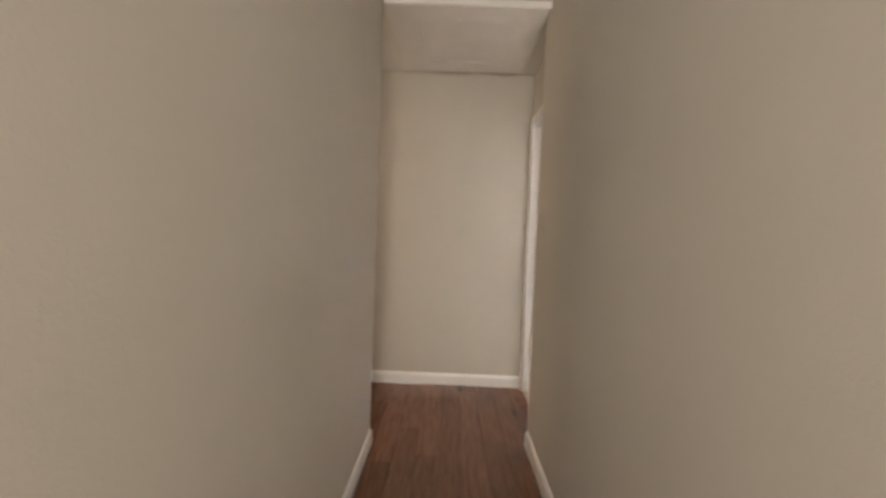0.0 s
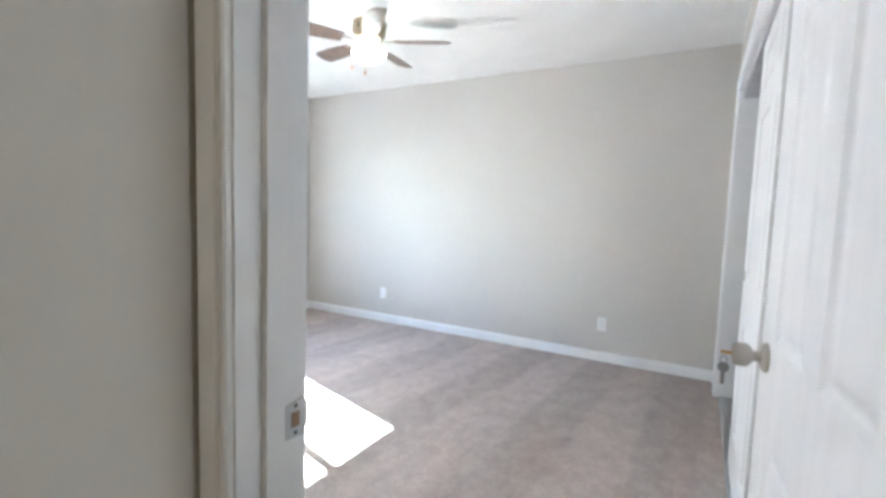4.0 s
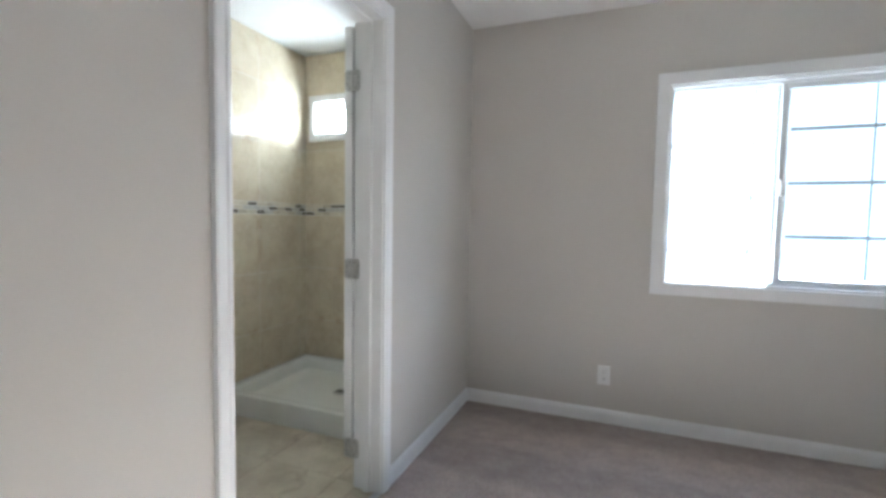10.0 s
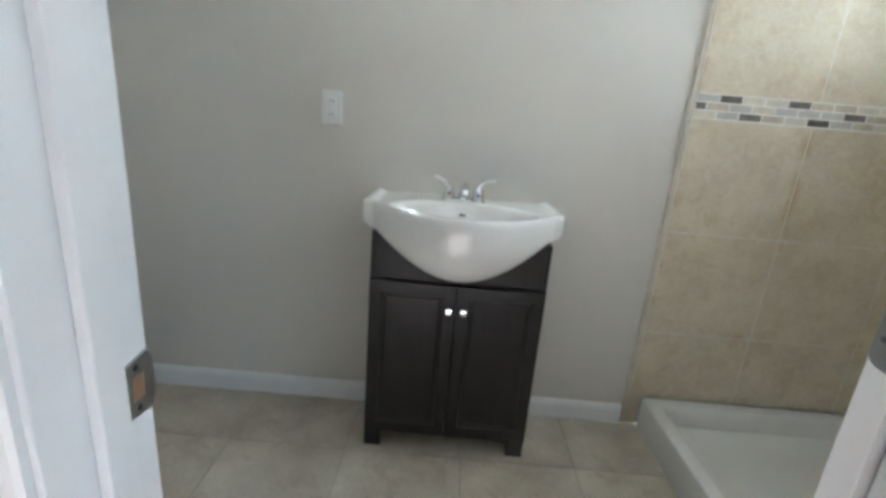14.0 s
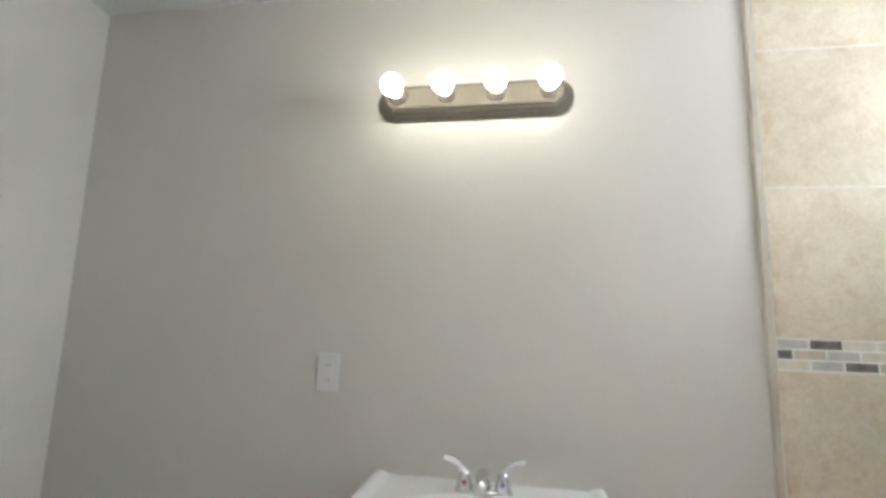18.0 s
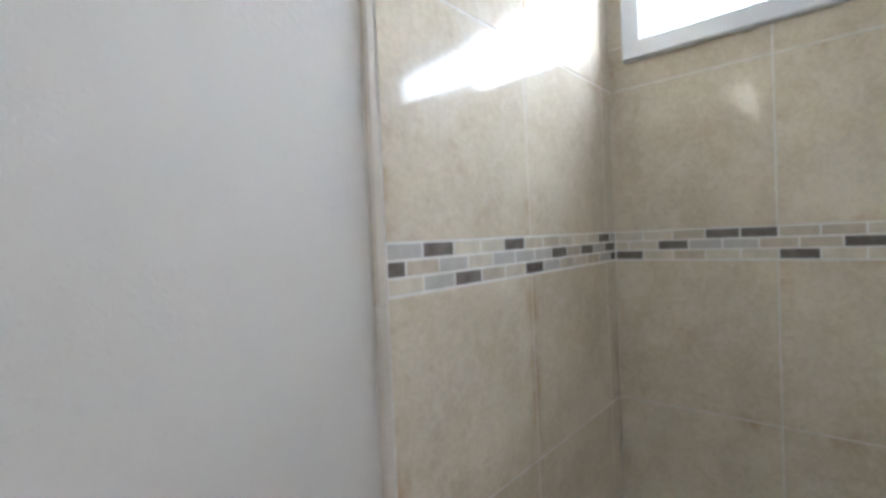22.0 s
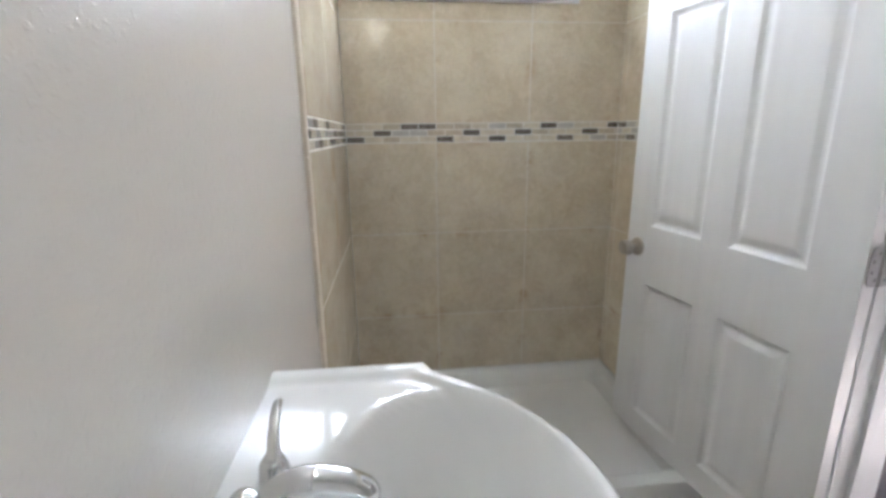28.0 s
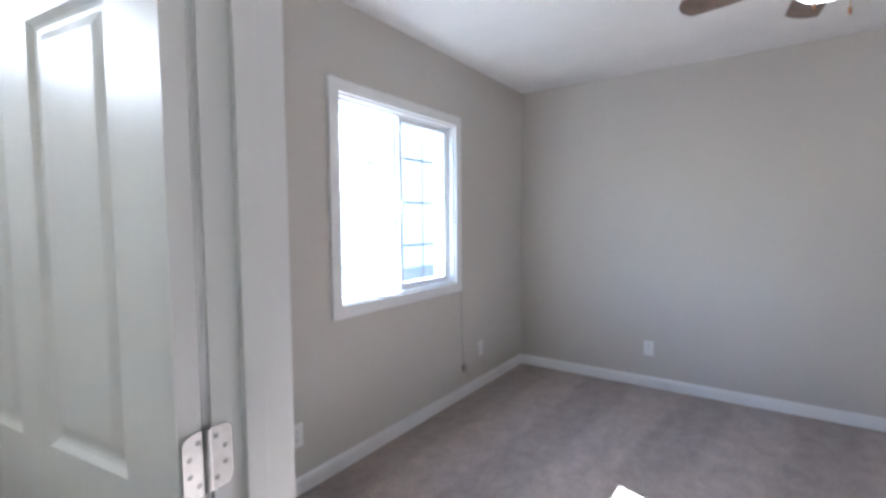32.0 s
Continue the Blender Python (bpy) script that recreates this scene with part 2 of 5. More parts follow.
def rusty_edges(m, color, reach, amount):
    """Rusty water marks that start at some of the joints and fade into the tile."""
    n, l = m.node_tree.nodes, m.node_tree.links
    p = n["Principled BSDF"]
    tc = n.new("ShaderNodeTexCoord")
    sp = n.new("ShaderNodeSeparateXYZ")
    l.new(tc.outputs["Generated"], sp.inputs[0])
    dist = []
    for axis in ("X", "Z"):
        a = n.new("ShaderNodeMath")
        a.operation, a.inputs[1].default_value = "SUBTRACT", 0.5
        l.new(sp.outputs[axis], a.inputs[0])
        b = n.new("ShaderNodeMath")
        b.operation = "ABSOLUTE"
        l.new(a.outputs[0], b.inputs[0])
        dist.append(b)
    edge = n.new("ShaderNodeMath")
    edge.operation = "MAXIMUM"
    l.new(dist[0].outputs[0], edge.inputs[0])
    l.new(dist[1].outputs[0], edge.inputs[1])
    near = n.new("ShaderNodeMapRange")
    near.inputs[1].default_value, near.inputs[2].default_value = 0.5 - reach, 0.5
    l.new(edge.outputs[0], near.inputs[0])
    g = n.new("ShaderNodeNewGeometry")
    no = n.new("ShaderNodeTexNoise")
    no.inputs["Scale"].default_value, no.inputs["Detail"].default_value, no.inputs["Roughness"].default_value = 7.5, 6, 0.62
    l.new(g.outputs["Position"], no.inputs[0])
    mr = n.new("ShaderNodeMapRange")
    mr.inputs[1].default_value, mr.inputs[2].default_value, mr.inputs[4].default_value = 0.55, 0.66, amount
    l.new(no.outputs[0], mr.inputs[0])
    f = n.new("ShaderNodeMath")
    f.operation = "MULTIPLY"
    l.new(near.outputs[0], f.inputs[0])
    l.new(mr.outputs[0], f.inputs[1])
    mx = n.new("ShaderNodeMixRGB")
    mx.inputs[2].default_value = (*color, 1)
    l.new(f.outputs[0], mx.inputs[0])
    l.new(p.inputs["Base Color"].links[0].from_socket, mx.inputs[1])
    l.new(mx.outputs[0], p.inputs["Base Color"])


rusty_edges(M_TILE, (0.52, 0.34, 0.17), 0.08, 0.75)


def stipple(m, scale, lo, hi, strength):
    """Scattered small raised blobs left by the roller, over the fine relief."""
    n, l = m.node_tree.nodes, m.node_tree.links
    p = n["Principled BSDF"]
    fine = [x for x in n if x.bl_idname == "ShaderNodeBump"][0]
    g = n.new("ShaderNodeNewGeometry")
    no = n.new("ShaderNodeTexNoise")
    no.inputs["Scale"].default_value, no.inputs["Detail"].default_value = scale, 1
    l.new(g.outputs["Position"], no.inputs[0])
    mr = n.new("ShaderNodeMapRange")
    mr.interpolation_type = "SMOOTHSTEP"
    mr.inputs[1].default_value, mr.inputs[2].default_value = lo, hi
    l.new(no.outputs[0], mr.inputs[0])
    b = n.new("ShaderNodeBump")
    b.inputs["Strength"].default_value, b.inputs["Distance"].default_value = strength, 0.0015
    l.new(mr.outputs[0], b.inputs["Height"])
    l.new(fine.outputs[0], b.inputs["Normal"])
    l.new(b.outputs[0], p.inputs["Normal"])


stipple(M_BATHWALL, 125.0, 0.57, 0.72, 0.15)
stipple(M_WALL, 150.0, 0.60, 0.76, 0.16)


def carpet_material():
    m = material("carpet", (0.46, 0.39, 0.35), 0.95, vary=0.10, noise_scale=8, fine=0.5, tint=(0.30, 0.248, 0.220), stretch=(1.2, 0.8, 1),
                 bump=1.0, bump_scale=260, spec=0.1)
    n, l = m.node_tree.nodes, m.node_tree.links
    p = n["Principled BSDF"]
    p.inputs["Sheen Weight"].default_value = 0.25
    p.inputs["Sheen Roughness"].default_value = 0.5
    big = [x for x in n if x.bl_idname == "ShaderNodeTexNoise" and abs(x.inputs["Scale"].default_value - 8) < 0.01][0]
    big.inputs["Detail"].default_value, big.inputs["Roughness"].default_value = 10, 0.8
    # shading of the vacuumed pile, painted into the colour as paler and darker strokes
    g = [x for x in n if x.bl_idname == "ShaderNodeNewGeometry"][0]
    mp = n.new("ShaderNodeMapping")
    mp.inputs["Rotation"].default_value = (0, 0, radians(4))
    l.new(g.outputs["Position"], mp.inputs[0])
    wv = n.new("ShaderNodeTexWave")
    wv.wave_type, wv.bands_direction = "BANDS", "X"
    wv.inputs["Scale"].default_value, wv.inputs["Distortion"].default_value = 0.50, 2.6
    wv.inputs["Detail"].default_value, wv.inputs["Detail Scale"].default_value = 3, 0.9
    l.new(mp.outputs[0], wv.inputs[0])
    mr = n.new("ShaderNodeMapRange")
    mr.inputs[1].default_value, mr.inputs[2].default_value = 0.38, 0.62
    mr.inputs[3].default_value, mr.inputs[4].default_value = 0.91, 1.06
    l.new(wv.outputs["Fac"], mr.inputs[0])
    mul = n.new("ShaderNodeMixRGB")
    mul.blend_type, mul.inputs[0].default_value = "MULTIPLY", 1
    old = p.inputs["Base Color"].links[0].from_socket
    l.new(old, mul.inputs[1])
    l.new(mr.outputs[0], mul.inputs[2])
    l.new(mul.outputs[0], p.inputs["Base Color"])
    return m


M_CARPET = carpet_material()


def glass_material(name, veil=0.0, frosted=False):
    m = bpy.data.materials.new(name)
    m.use_nodes = True
    n, l = m.node_tree.nodes, m.node_tree.links
    out = n["Material Output"]
    n.remove(n["Principled BSDF"])
    clear = n.new("ShaderNodeBsdfTranslucent" if frosted else "ShaderNodeBsdfTransparent")
    clear.inputs[0].default_value = (0.95, 0.97, 0.98, 1)
    gl = n.new("ShaderNodeBsdfGlossy")
    gl.inputs["Roughness"].default_value = 0.2 if frosted else 0.02
    mx = n.new("ShaderNodeMixShader")
    mx.inputs[0].default_value = 0.06
    l.new(clear.outputs[0], mx.inputs[1])
    l.new(gl.outputs[0], mx.inputs[2])
    if frosted:
        # obscure glass: part of the light goes straight through, most of it is spread
        tr = n.new("ShaderNodeBsdfTransparent")
        m2 = n.new("ShaderNodeMixShader")
        m2.inputs[0].default_value = 0.01
        l.new(mx.outputs[0], m2.inputs[1])
        l.new(tr.outputs[0], m2.inputs[2])
        l.new(m2.outputs[0], out.inputs[0])
    else:
        # translucent haze added to whiten the sunlit pane like glare
        haze = n.new("ShaderNodeBsdfTranslucent")
        m2 = n.new("ShaderNodeMixShader")
        m2.inputs[0].default_value = veil
        l.new(mx.outputs[0], m2.inputs[1])
        l.new(haze.outputs[0], m2.inputs[2])
        l.new(m2.outputs[0], out.inputs[0])
    return m


M_GLASS = glass_material("window_glass", 0.005)
M_GLASS2 = glass_material("veiled_window_glass", 0.06)
M_FROST = glass_material("frosted_glass", frosted=True)


def glow_material(name, color, strength):
    m = bpy.data.materials.new(name)
    m.use_nodes = True
    p = m.node_tree.nodes["Principled BSDF"]
    p.inputs["Base Color"].default_value = (0.9, 0.9, 0.88, 1)
    p.inputs["Roughness"].default_value = 0.3
    p.inputs["Emission Color"].default_value = (*color, 1)
    p.inputs["Emission Strength"].default_value = strength
    return m


M_GLOBE = glow_material("fan_globe_glass", (1.0, 0.93, 0.80), 0.5)
M_BULB = glow_material("bulb_glass", (1.0, 0.90, 0.68), 0.76)
M_HALLBULB = glow_material("hall_lamp_glass", (1.0, 0.70, 0.40), 0.95)

# ---- mesh helpers ----


def thing(name, m, label="", category="", group="", kind=""):
    ob = new(name)
    ob.empty_display_size = 0.1
    ob.matrix_basis = m
    return tagged(ob, label, category, group, kind)


def part(name, bm, mat, parent=None, label="", smooth=False, kind="", category="", group=""):
    """Links a bmesh as one mesh object, under a thing or a part if one is given."""
    me = bpy.data.meshes.new(name)
    bmesh.ops.recalc_face_normals(bm, faces=bm.faces)
    bm.to_mesh(me)
    bm.free()
    for one in mat if isinstance(mat, (list, tuple)) else [mat]:
        me.materials.append(one)
    if smooth:
        me.polygons.foreach_set("use_smooth", [True] * len(me.polygons))
        me.set_sharp_from_angle(angle=radians(40 if smooth is True else smooth))
    ob = new(name, me)
    ob.parent = parent
    return tagged(ob, label, category, group, kind)


def add_box(bm, a, b, bev=0.0, seg=2):
    made = bmesh.ops.create_cube(bm, size=1)["verts"]
    for v in made:
        v.co = Vector([(p + q) / 2 + c * (q - p) for p, q, c in zip(a, b, v.co)])
    if bev:
        edges = list({e for v in made for e in v.link_edges})
        bmesh.ops.bevel(bm, geom=edges, offset=bev, segments=seg, affect="EDGES", profile=0.5)
    return bm


def box(a, b, bev=0.0, seg=2):
    return add_box(bmesh.new(), a, b, bev, seg)


def add_rings(bm, rings, cap0=True, cap1=True, closed=True):
    """Joins rings of points into a skin."""
    rows = [[bm.verts.new(p) for p in ring] for ring in rings]
    n = len(rows[0])
    for r0, r1 in zip(rows, rows[1:]):
        for i in range(n if closed else n - 1):
            bm.faces.new((r0[i], r0[(i + 1) % n], r1[(i + 1) % n], r1[i]))
    if cap0:
        bm.faces.new(rows[0][::-1])
    if cap1:
        bm.faces.new(rows[-1])
    return bm


def add_lathe(bm, profile, m=Matrix.Identity(4), n=28, sx=1.0, sy=1.0):
    """A turned body: profile of (radius, height) along the local z."""
    rings = [[m @ Vector((r * math.cos(2 * math.pi * i / n) * sx, r * math.sin(2 * math.pi * i / n) * sy, z)) for i in range(n)]
             for r, z in profile]
    return add_rings(bm, rings)


def add_tube(bm, pts, radii, n=12, flat=1.0):
    """A bent rod through points."""
    pts = [Vector(p) for p in pts]
    if not isinstance(radii, (list, tuple)):
        radii = [radii] * len(pts)
    rings = []
    side = None
    for i, p in enumerate(pts):
        d = (pts[min(i + 1, len(pts) - 1)] - pts[max(i - 1, 0)]).normalized()
        if side is None:
            side = d.orthogonal().normalized()
        side = (side - d * side.dot(d)).normalized()
        up = d.cross(side)
        rings.append([p + (side * math.cos(2 * math.pi * k / n) + up * math.sin(2 * math.pi * k / n) * flat) * radii[i] for k in range(n)])
    return add_rings(bm, rings)


def curve_points(pts, steps=6):
    """A smooth line through points."""
    pts = [Vector(p) for p in pts]
    out = []
    for i in range(len(pts) - 1):
        p0, p1, p2, p3 = pts[max(i - 1, 0)], pts[i], pts[i + 1], pts[min(i + 2, len(pts) - 1)]
        for k in range(steps):
            t = k / steps
            out.append(0.5 * ((2 * p1) + (p2 - p0) * t + (2 * p0 - 5 * p1 + 4 * p2 - p3) * t * t + (3 * p1 - p0 - 3 * p2 + p3) * t ** 3))
    return out + [pts[-1]]


def wall(name, along, c0, c1, u0, u1, z0, z1, holes=(), mats=None, label=""):
    """A wall along x or y from u0 to u1, between c0 and c1 across, with rectangular holes (u0, u1, z0, z1).
    mats: of the side at c0, of the side at c1."""
    mats = mats or (M_WALL, M_WALL)
    us = sorted({u0, u1, *[h[0] for h in holes], *[h[1] for h in holes]})
    zs = sorted({z0, z1, *[h[2] for h in holes], *[h[3] for h in holes]})
    bm = bmesh.new()
    vs = {}

    def vert(u, c, z):
        key = (u, c, z)
        if key not in vs:
            vs[key] = bm.verts.new((u, c, z) if along == "x" else (c, u, z))
        return vs[key]

    def solid(i, j):
        if not (0 <= i < len(us) - 1 and 0 <= j < len(zs) - 1):
            return False
        u, z = (us[i] + us[i + 1]) / 2, (zs[j] + zs[j + 1]) / 2
        return not any(h[0] < u < h[1] and h[2] < z < h[3] for h in holes)

    for i in range(len(us) - 1):
        for j in range(len(zs) - 1):
            if not solid(i, j):
                continue
            a, b, lo, hi = us[i], us[i + 1], zs[j], zs[j + 1]
            for c, k in ((c0, 0), (c1, 1)):
                bm.faces.new([vert(a, c, lo), vert(b, c, lo), vert(b, c, hi), vert(a, c, hi)]).material_index = k
            if not solid(i - 1, j):
                bm.faces.new([vert(a, c0, lo), vert(a, c1, lo), vert(a, c1, hi), vert(a, c0, hi)])
            if not solid(i + 1, j):
                bm.faces.new([vert(b, c0, lo), vert(b, c1, lo), vert(b, c1, hi), vert(b, c0, hi)])
            if not solid(i, j - 1):
                bm.faces.new([vert(a, c0, lo), vert(b, c0, lo), vert(b, c1, lo), vert(a, c1, lo)])
            if not solid(i, j + 1):
                bm.faces.new([vert(a, c0, hi), vert(b, c0, hi), vert(b, c1, hi), vert(a, c1, hi)])
    return part(name, bm, list(mats), None, label or "greige painted drywall wall", kind="structure", category="wall")


CASING = ((0.0, 0.0), (0.0, 0.009), (0.006, 0.012), (0.018, 0.012), (0.026, 0.008), (0.034, 0.013), (0.055, 0.016), (0.072, 0.018),
          (0.080, 0.015), (0.082, 0.0))


def casing_mesh(along, side, out, u0, u1, z0, z1, closed=False, scale=1.0, left=True, right=True, profile=CASING):
    """A mitred moulding round an opening, on the wall face at side, proud in the direction out."""
    bm = bmesh.new()
    rows = []
    for d, h in profile:
        d *= scale
        if closed:
            ring = [(u0 - d, z0 - d), (u0 - d, z1 + d), (u1 + d, z1 + d), (u1 + d, z0 - d)]
        else:
            ring = ([(u0 - d, z0), (u0 - d, z1 + d)] if left else [(u0, z1 + d)]) + ([(u1 + d, z1 + d), (u1 + d, z0)] if right else [(u1, z1 + d)])
        c = side + out * h
        rows.append([bm.verts.new((u, c, z) if along == "x" else (c, u, z)) for u, z in ring])
    n = len(rows[0])
    for r0, r1 in zip(rows, rows[1:]):
        for i in range(n if closed else n - 1):
            bm.faces.new((r0[i], r0[(i + 1) % n], r1[(i + 1) % n], r1[i]))
    if not closed:
        bm.faces.new([r[0] for r in rows])
        bm.faces.new([r[-1] for r in rows][::-1])
    return bm


def baseboard(a, b, out, height=0.083, label="white painted baseboard", z=0.0):
    """A moulded board along the foot of a wall from a to b, proud by out (a direction)."""
    a, b, o = Vector((*a, z)), Vector((*b, z)), Vector((*out, 0))
    prof = ((0, 0), (0.013, 0), (0.013, height - 0.022), (0.010, height - 0.012), (0.006, height - 0.003), (0.0, height))
    bm = add_rings(bmesh.new(), [[p + o * d + Vector((0, 0, h)) for d, h in prof] for p in (a, b)])
    return part("baseboard", bm, M_TRIM, None, label, kind="structure", category="baseboard")


# ---- plan ----
H = 2.44            # ceiling
BX, BY = 4.165, 3.34  # bedroom, from the corner at (0, 0)
SX = -0.04          # shower back wall
SY, NY = -1.37, -0.13  # bath walls
EX = 3.07           # bath, wall behind the toilet
HX = 3.36           # end wall of the hall
HN, HS = -0.25, -1.15  # hall walls
CN, CS = 4.345, 4.40  # hall corners
AX = 2.77           # wall of the side passage
D1 = (3.44, 4.205)   # bedroom door opening
D2 = (1.172, 1.966)  # bath door opening
DH = 2.03
J = 0.02
WIN = (1.17, 2.235, 0.875, 1.97)    # bedroom window opening y0 y1 z0 z1
SWIN = (-1.262, -0.415, 1.845, 2.082)  # shower window opening
CL = (0.86, 3.03, 2.05)             # closet opening y0 y1 top

# ---- structure ----
wall("wall_west", "y", -0.17, 0.0, NY, BY + 0.12, 0, H, [WIN], (M_STUCCO, M_WALL))
wall("wall_west_bath", "y", -0.17, SX - 0.012, SY - 0.13, NY, 0, H, [SWIN], (M_STUCCO, M_BATHWALL))
wall("wall_north", "x", BY, BY + 0.12, 0.0, BX + 0.8, 0, H, (), (M_WALL, M_WALL))
wall("wall_south", "x", NY, 0.0, 0.0, CN, 0, H, [(D2[0] - J, D2[1] + J, 0, DH + J), (D1[0] - J, D1[1] + J, 0, DH + J)], (M_BATHWALL, M_WALL))
wall("wall_bath_south", "x", SY - 0.13, SY, SX - 0.012, HX, 0, H, (), (M_WALL, M_BATHWALL))
wall("wall_bath_east", "y", EX, HX, SY, NY, 0, H, (), (M_BATHWALL, M_WALL))
wall("wall_east", "y", 4.25, 4.37, 0.0, CL[0] - 0.10, 0, H)
wall("wall_closet", "y", BX, BX + 0.12, CL[0] - 0.10, BY, 0, H, [(CL[0], CL[1], 0, CL[2])])
wall("wall_closet_back", "y", BX + 0.75, BX + 0.85, 0.0, BY, 0, H)
wall("wall_closet_end", "x", CL[0] - 0.10, CL[0] - 0.02, BX + 0.12, BX + 0.75, 0, H)
wall("wall_hall_north", "x", HN, NY, CN, 9.0, 0, H)
wall("wall_hall_south", "x", HS - 0.12, HS, CS, 9.0, 0, H)
wall("wall_hall_end", "y", 9.0, 9.1, HS - 0.12, NY, 0, H)
wall("wall_passage_east", "y", CS, CS + 0.12, -3.4, HS - 0.12, 0, H)
wall("wall_passage_south", "x", -3.5, -3.4, AX - 0.32, CS + 0.12, 0, H)
PD = (-2.68, -1.96)  # passage door opening
# unseen wall added to stop outdoor light leaking round the passage door
wall("wall_passage_light_stop", "y", AX - 0.42, AX - 0.32, -3.5, SY - 0.13, 0, H)
wall("wall_passage_west", "y", AX - 0.12, AX, -3.4, SY - 0.13, 0, H, [(PD[0] - J, PD[1] + J, 0, DH + J)])

part("floor", box((0, 0, -0.1), (BX + 0.75, BY, 0.0)), M_CARPET, None, "brown-grey cut pile carpet with painted vacuum-stroke shading", kind="structure", category="carpet")
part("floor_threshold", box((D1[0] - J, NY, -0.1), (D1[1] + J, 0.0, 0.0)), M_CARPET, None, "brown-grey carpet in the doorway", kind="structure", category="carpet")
part("floor_bath", box((SX, SY, -0.1), (EX, NY, -0.003)), M_FGROUT, None, "beige grout bed under the bath floor tiles", kind="structure", category="floor")
part("floor_doorway", box((D2[0] - J, NY, -0.1), (D2[1] + J, 0.0, -0.003)), M_FGROUT, None, "beige grout bed in the bath doorway", kind="structure", category="floor")
bm = add_box(box((HX, -3.4, -0.1), (9.0, NY, -0.008)), (AX - 0.12, -3.4, -0.1), (HX, SY - 0.13, -0.008))
add_box(bm, (AX - 0.42, -3.4, -0.1), (AX - 0.12, SY - 0.13, -0.008))
part("floor_hall", bm, M_DARK, None, "dark bed under the hall planks", kind="structure", category="floor")
part("ceiling", box((0, 0, H), (BX + 0.75, BY, H + 0.1)), M_CEIL, None, "white textured bedroom ceiling", kind="structure", category="ceiling")
part("ceiling_bath", box((SX - 0.012, SY, H), (EX, NY, H + 0.1)), M_CEIL, None, "white bath ceiling", kind="structure", category="ceiling")
bm = add_box(box((HX, -3.4, H), (9.0, NY, H + 0.1)), (AX - 0.12, -3.4, H), (HX, SY - 0.13, H + 0.1))
add_box(bm, (AX - 0.42, -3.4, H), (AX - 0.12, SY - 0.13, H + 0.1))
part("ceiling_hall", bm, M_CEIL, None, "white hall ceiling", kind="structure", category="ceiling")
part("roof", box((-0.55, -3.6, H + 0.1), (9.2, BY + 0.4, H + 0.25)), M_ROOF, None, "flat shingled roof with a short eave", kind="structure", category="roof")

# baseboards
baseboard((0, 0), (0, BY), (1, 0))
baseboard((0, BY), (BX, BY), (0, -1))
baseboard((0.013, 0), (D2[0] - 0.068, 0), (0, 1))
baseboard((D2[1] + 0.068, 0), (D1[0] - 0.068, 0), (0, 1))
baseboard((BX, BY - 0.013), (BX, CL[1] + 0.085), (-1, 0))
baseboard((4.25, CL[0] - 0.10), (4.25, 0.013), (-1, 0))
baseboard((BX + 0.75, CL[0]), (BX + 0.75, BY), (-1, 0))
baseboard((0.879, SY), (EX, SY), (0, 1))
baseboard((EX, SY + 0.013), (EX, NY), (-1, 0))
baseboard((D2[1] + 0.068, NY), (EX - 0.013, NY), (0, -1))
baseboard((HX, SY - 0.13), (HX, NY), (1, 0), 0.088)
baseboard((CN, HN), (9.0, HN), (0, -1), 0.088)
baseboard((CS, HS), (9.0, HS), (0, 1), 0.088)
baseboard((CN, HN), (CN, NY), (-1, 0), 0.088)
baseboard((CS, -3.4), (CS, HS), (-1, 0), 0.088)
baseboard((AX, PD[1] + 0.068), (AX, SY - 0.13), (1, 0), 0.088)
baseboard((AX, -3.4), (AX, PD[0] - 0.068), (1, 0), 0.088)
baseboard((AX, SY - 0.13), (HX, SY - 0.13), (0, -1), 0.088)

# ---- doors ----


def leaf_mesh(w, h, t, low=0.0):
    """A moulded six-panel door leaf from the hinge edge (x = 0) to the latch edge, in the local xz plane, thick in y."""
    bm = bmesh.new()
    s, mid = 0.115 * w / 0.76, 0.095 * w / 0.76
    pw = (w - 2 * s - mid) / 2
    xs = [0, s, s + pw, s + pw + mid, w - s, w]
    zs = [low, 0.215, 0.722, 0.935, 1.62, 1.735, 1.90, h]
    for y, flip in ((t / 2, False), (-t / 2, True)):
        for i in range(5):
            for j in range(7):
                x0, x1, z0, z1 = xs[i], xs[i + 1], zs[j], zs[j + 1]

                def quad(pts):
                    vs = [bm.verts.new(p) for p in pts]
                    bm.faces.new(vs[::-1] if flip else vs)
                if i in (1, 3) and j in (1, 3, 5):
                    sign = -1 if flip else 1
                    rects = []
                    for inset, deep in ((0, 0), (0.010, 0.007), (0.016, 0.009), (0.022, 0.009), (0.040, 0.003), (0.046, 0.0025)):
                        yy = y - sign * deep
                        rects.append([(x0 + inset, yy, z0 + inset), (x1 - inset, yy, z0 + inset), (x1 - inset, yy, z1 - inset), (x0 + inset, yy, z1 - inset)])
                    for a, b in zip(rects, rects[1:]):
                        for k in range(4):
                            quad((a[k], a[(k + 1) % 4], b[(k + 1) % 4], b[k]))
                    quad(rects[-1])
                else:
                    quad(((x0, y, z0), (x1, y, z0), (x1, y, z1), (x0, y, z1)))
    for a, b in (((0, low), (w, low)), ((w, low), (w, h)), ((w, h), (0, h)), ((0, h), (0, low))):
        bm.faces.new([bm.verts.new(p) for p in ((a[0], -t / 2, a[1]), (b[0], -t / 2, b[1]), (b[0], t / 2, b[1]), (a[0], t / 2, a[1]))])
    bmesh.ops.remove_doubles(bm, verts=bm.verts, dist=0.0002)
    return bm


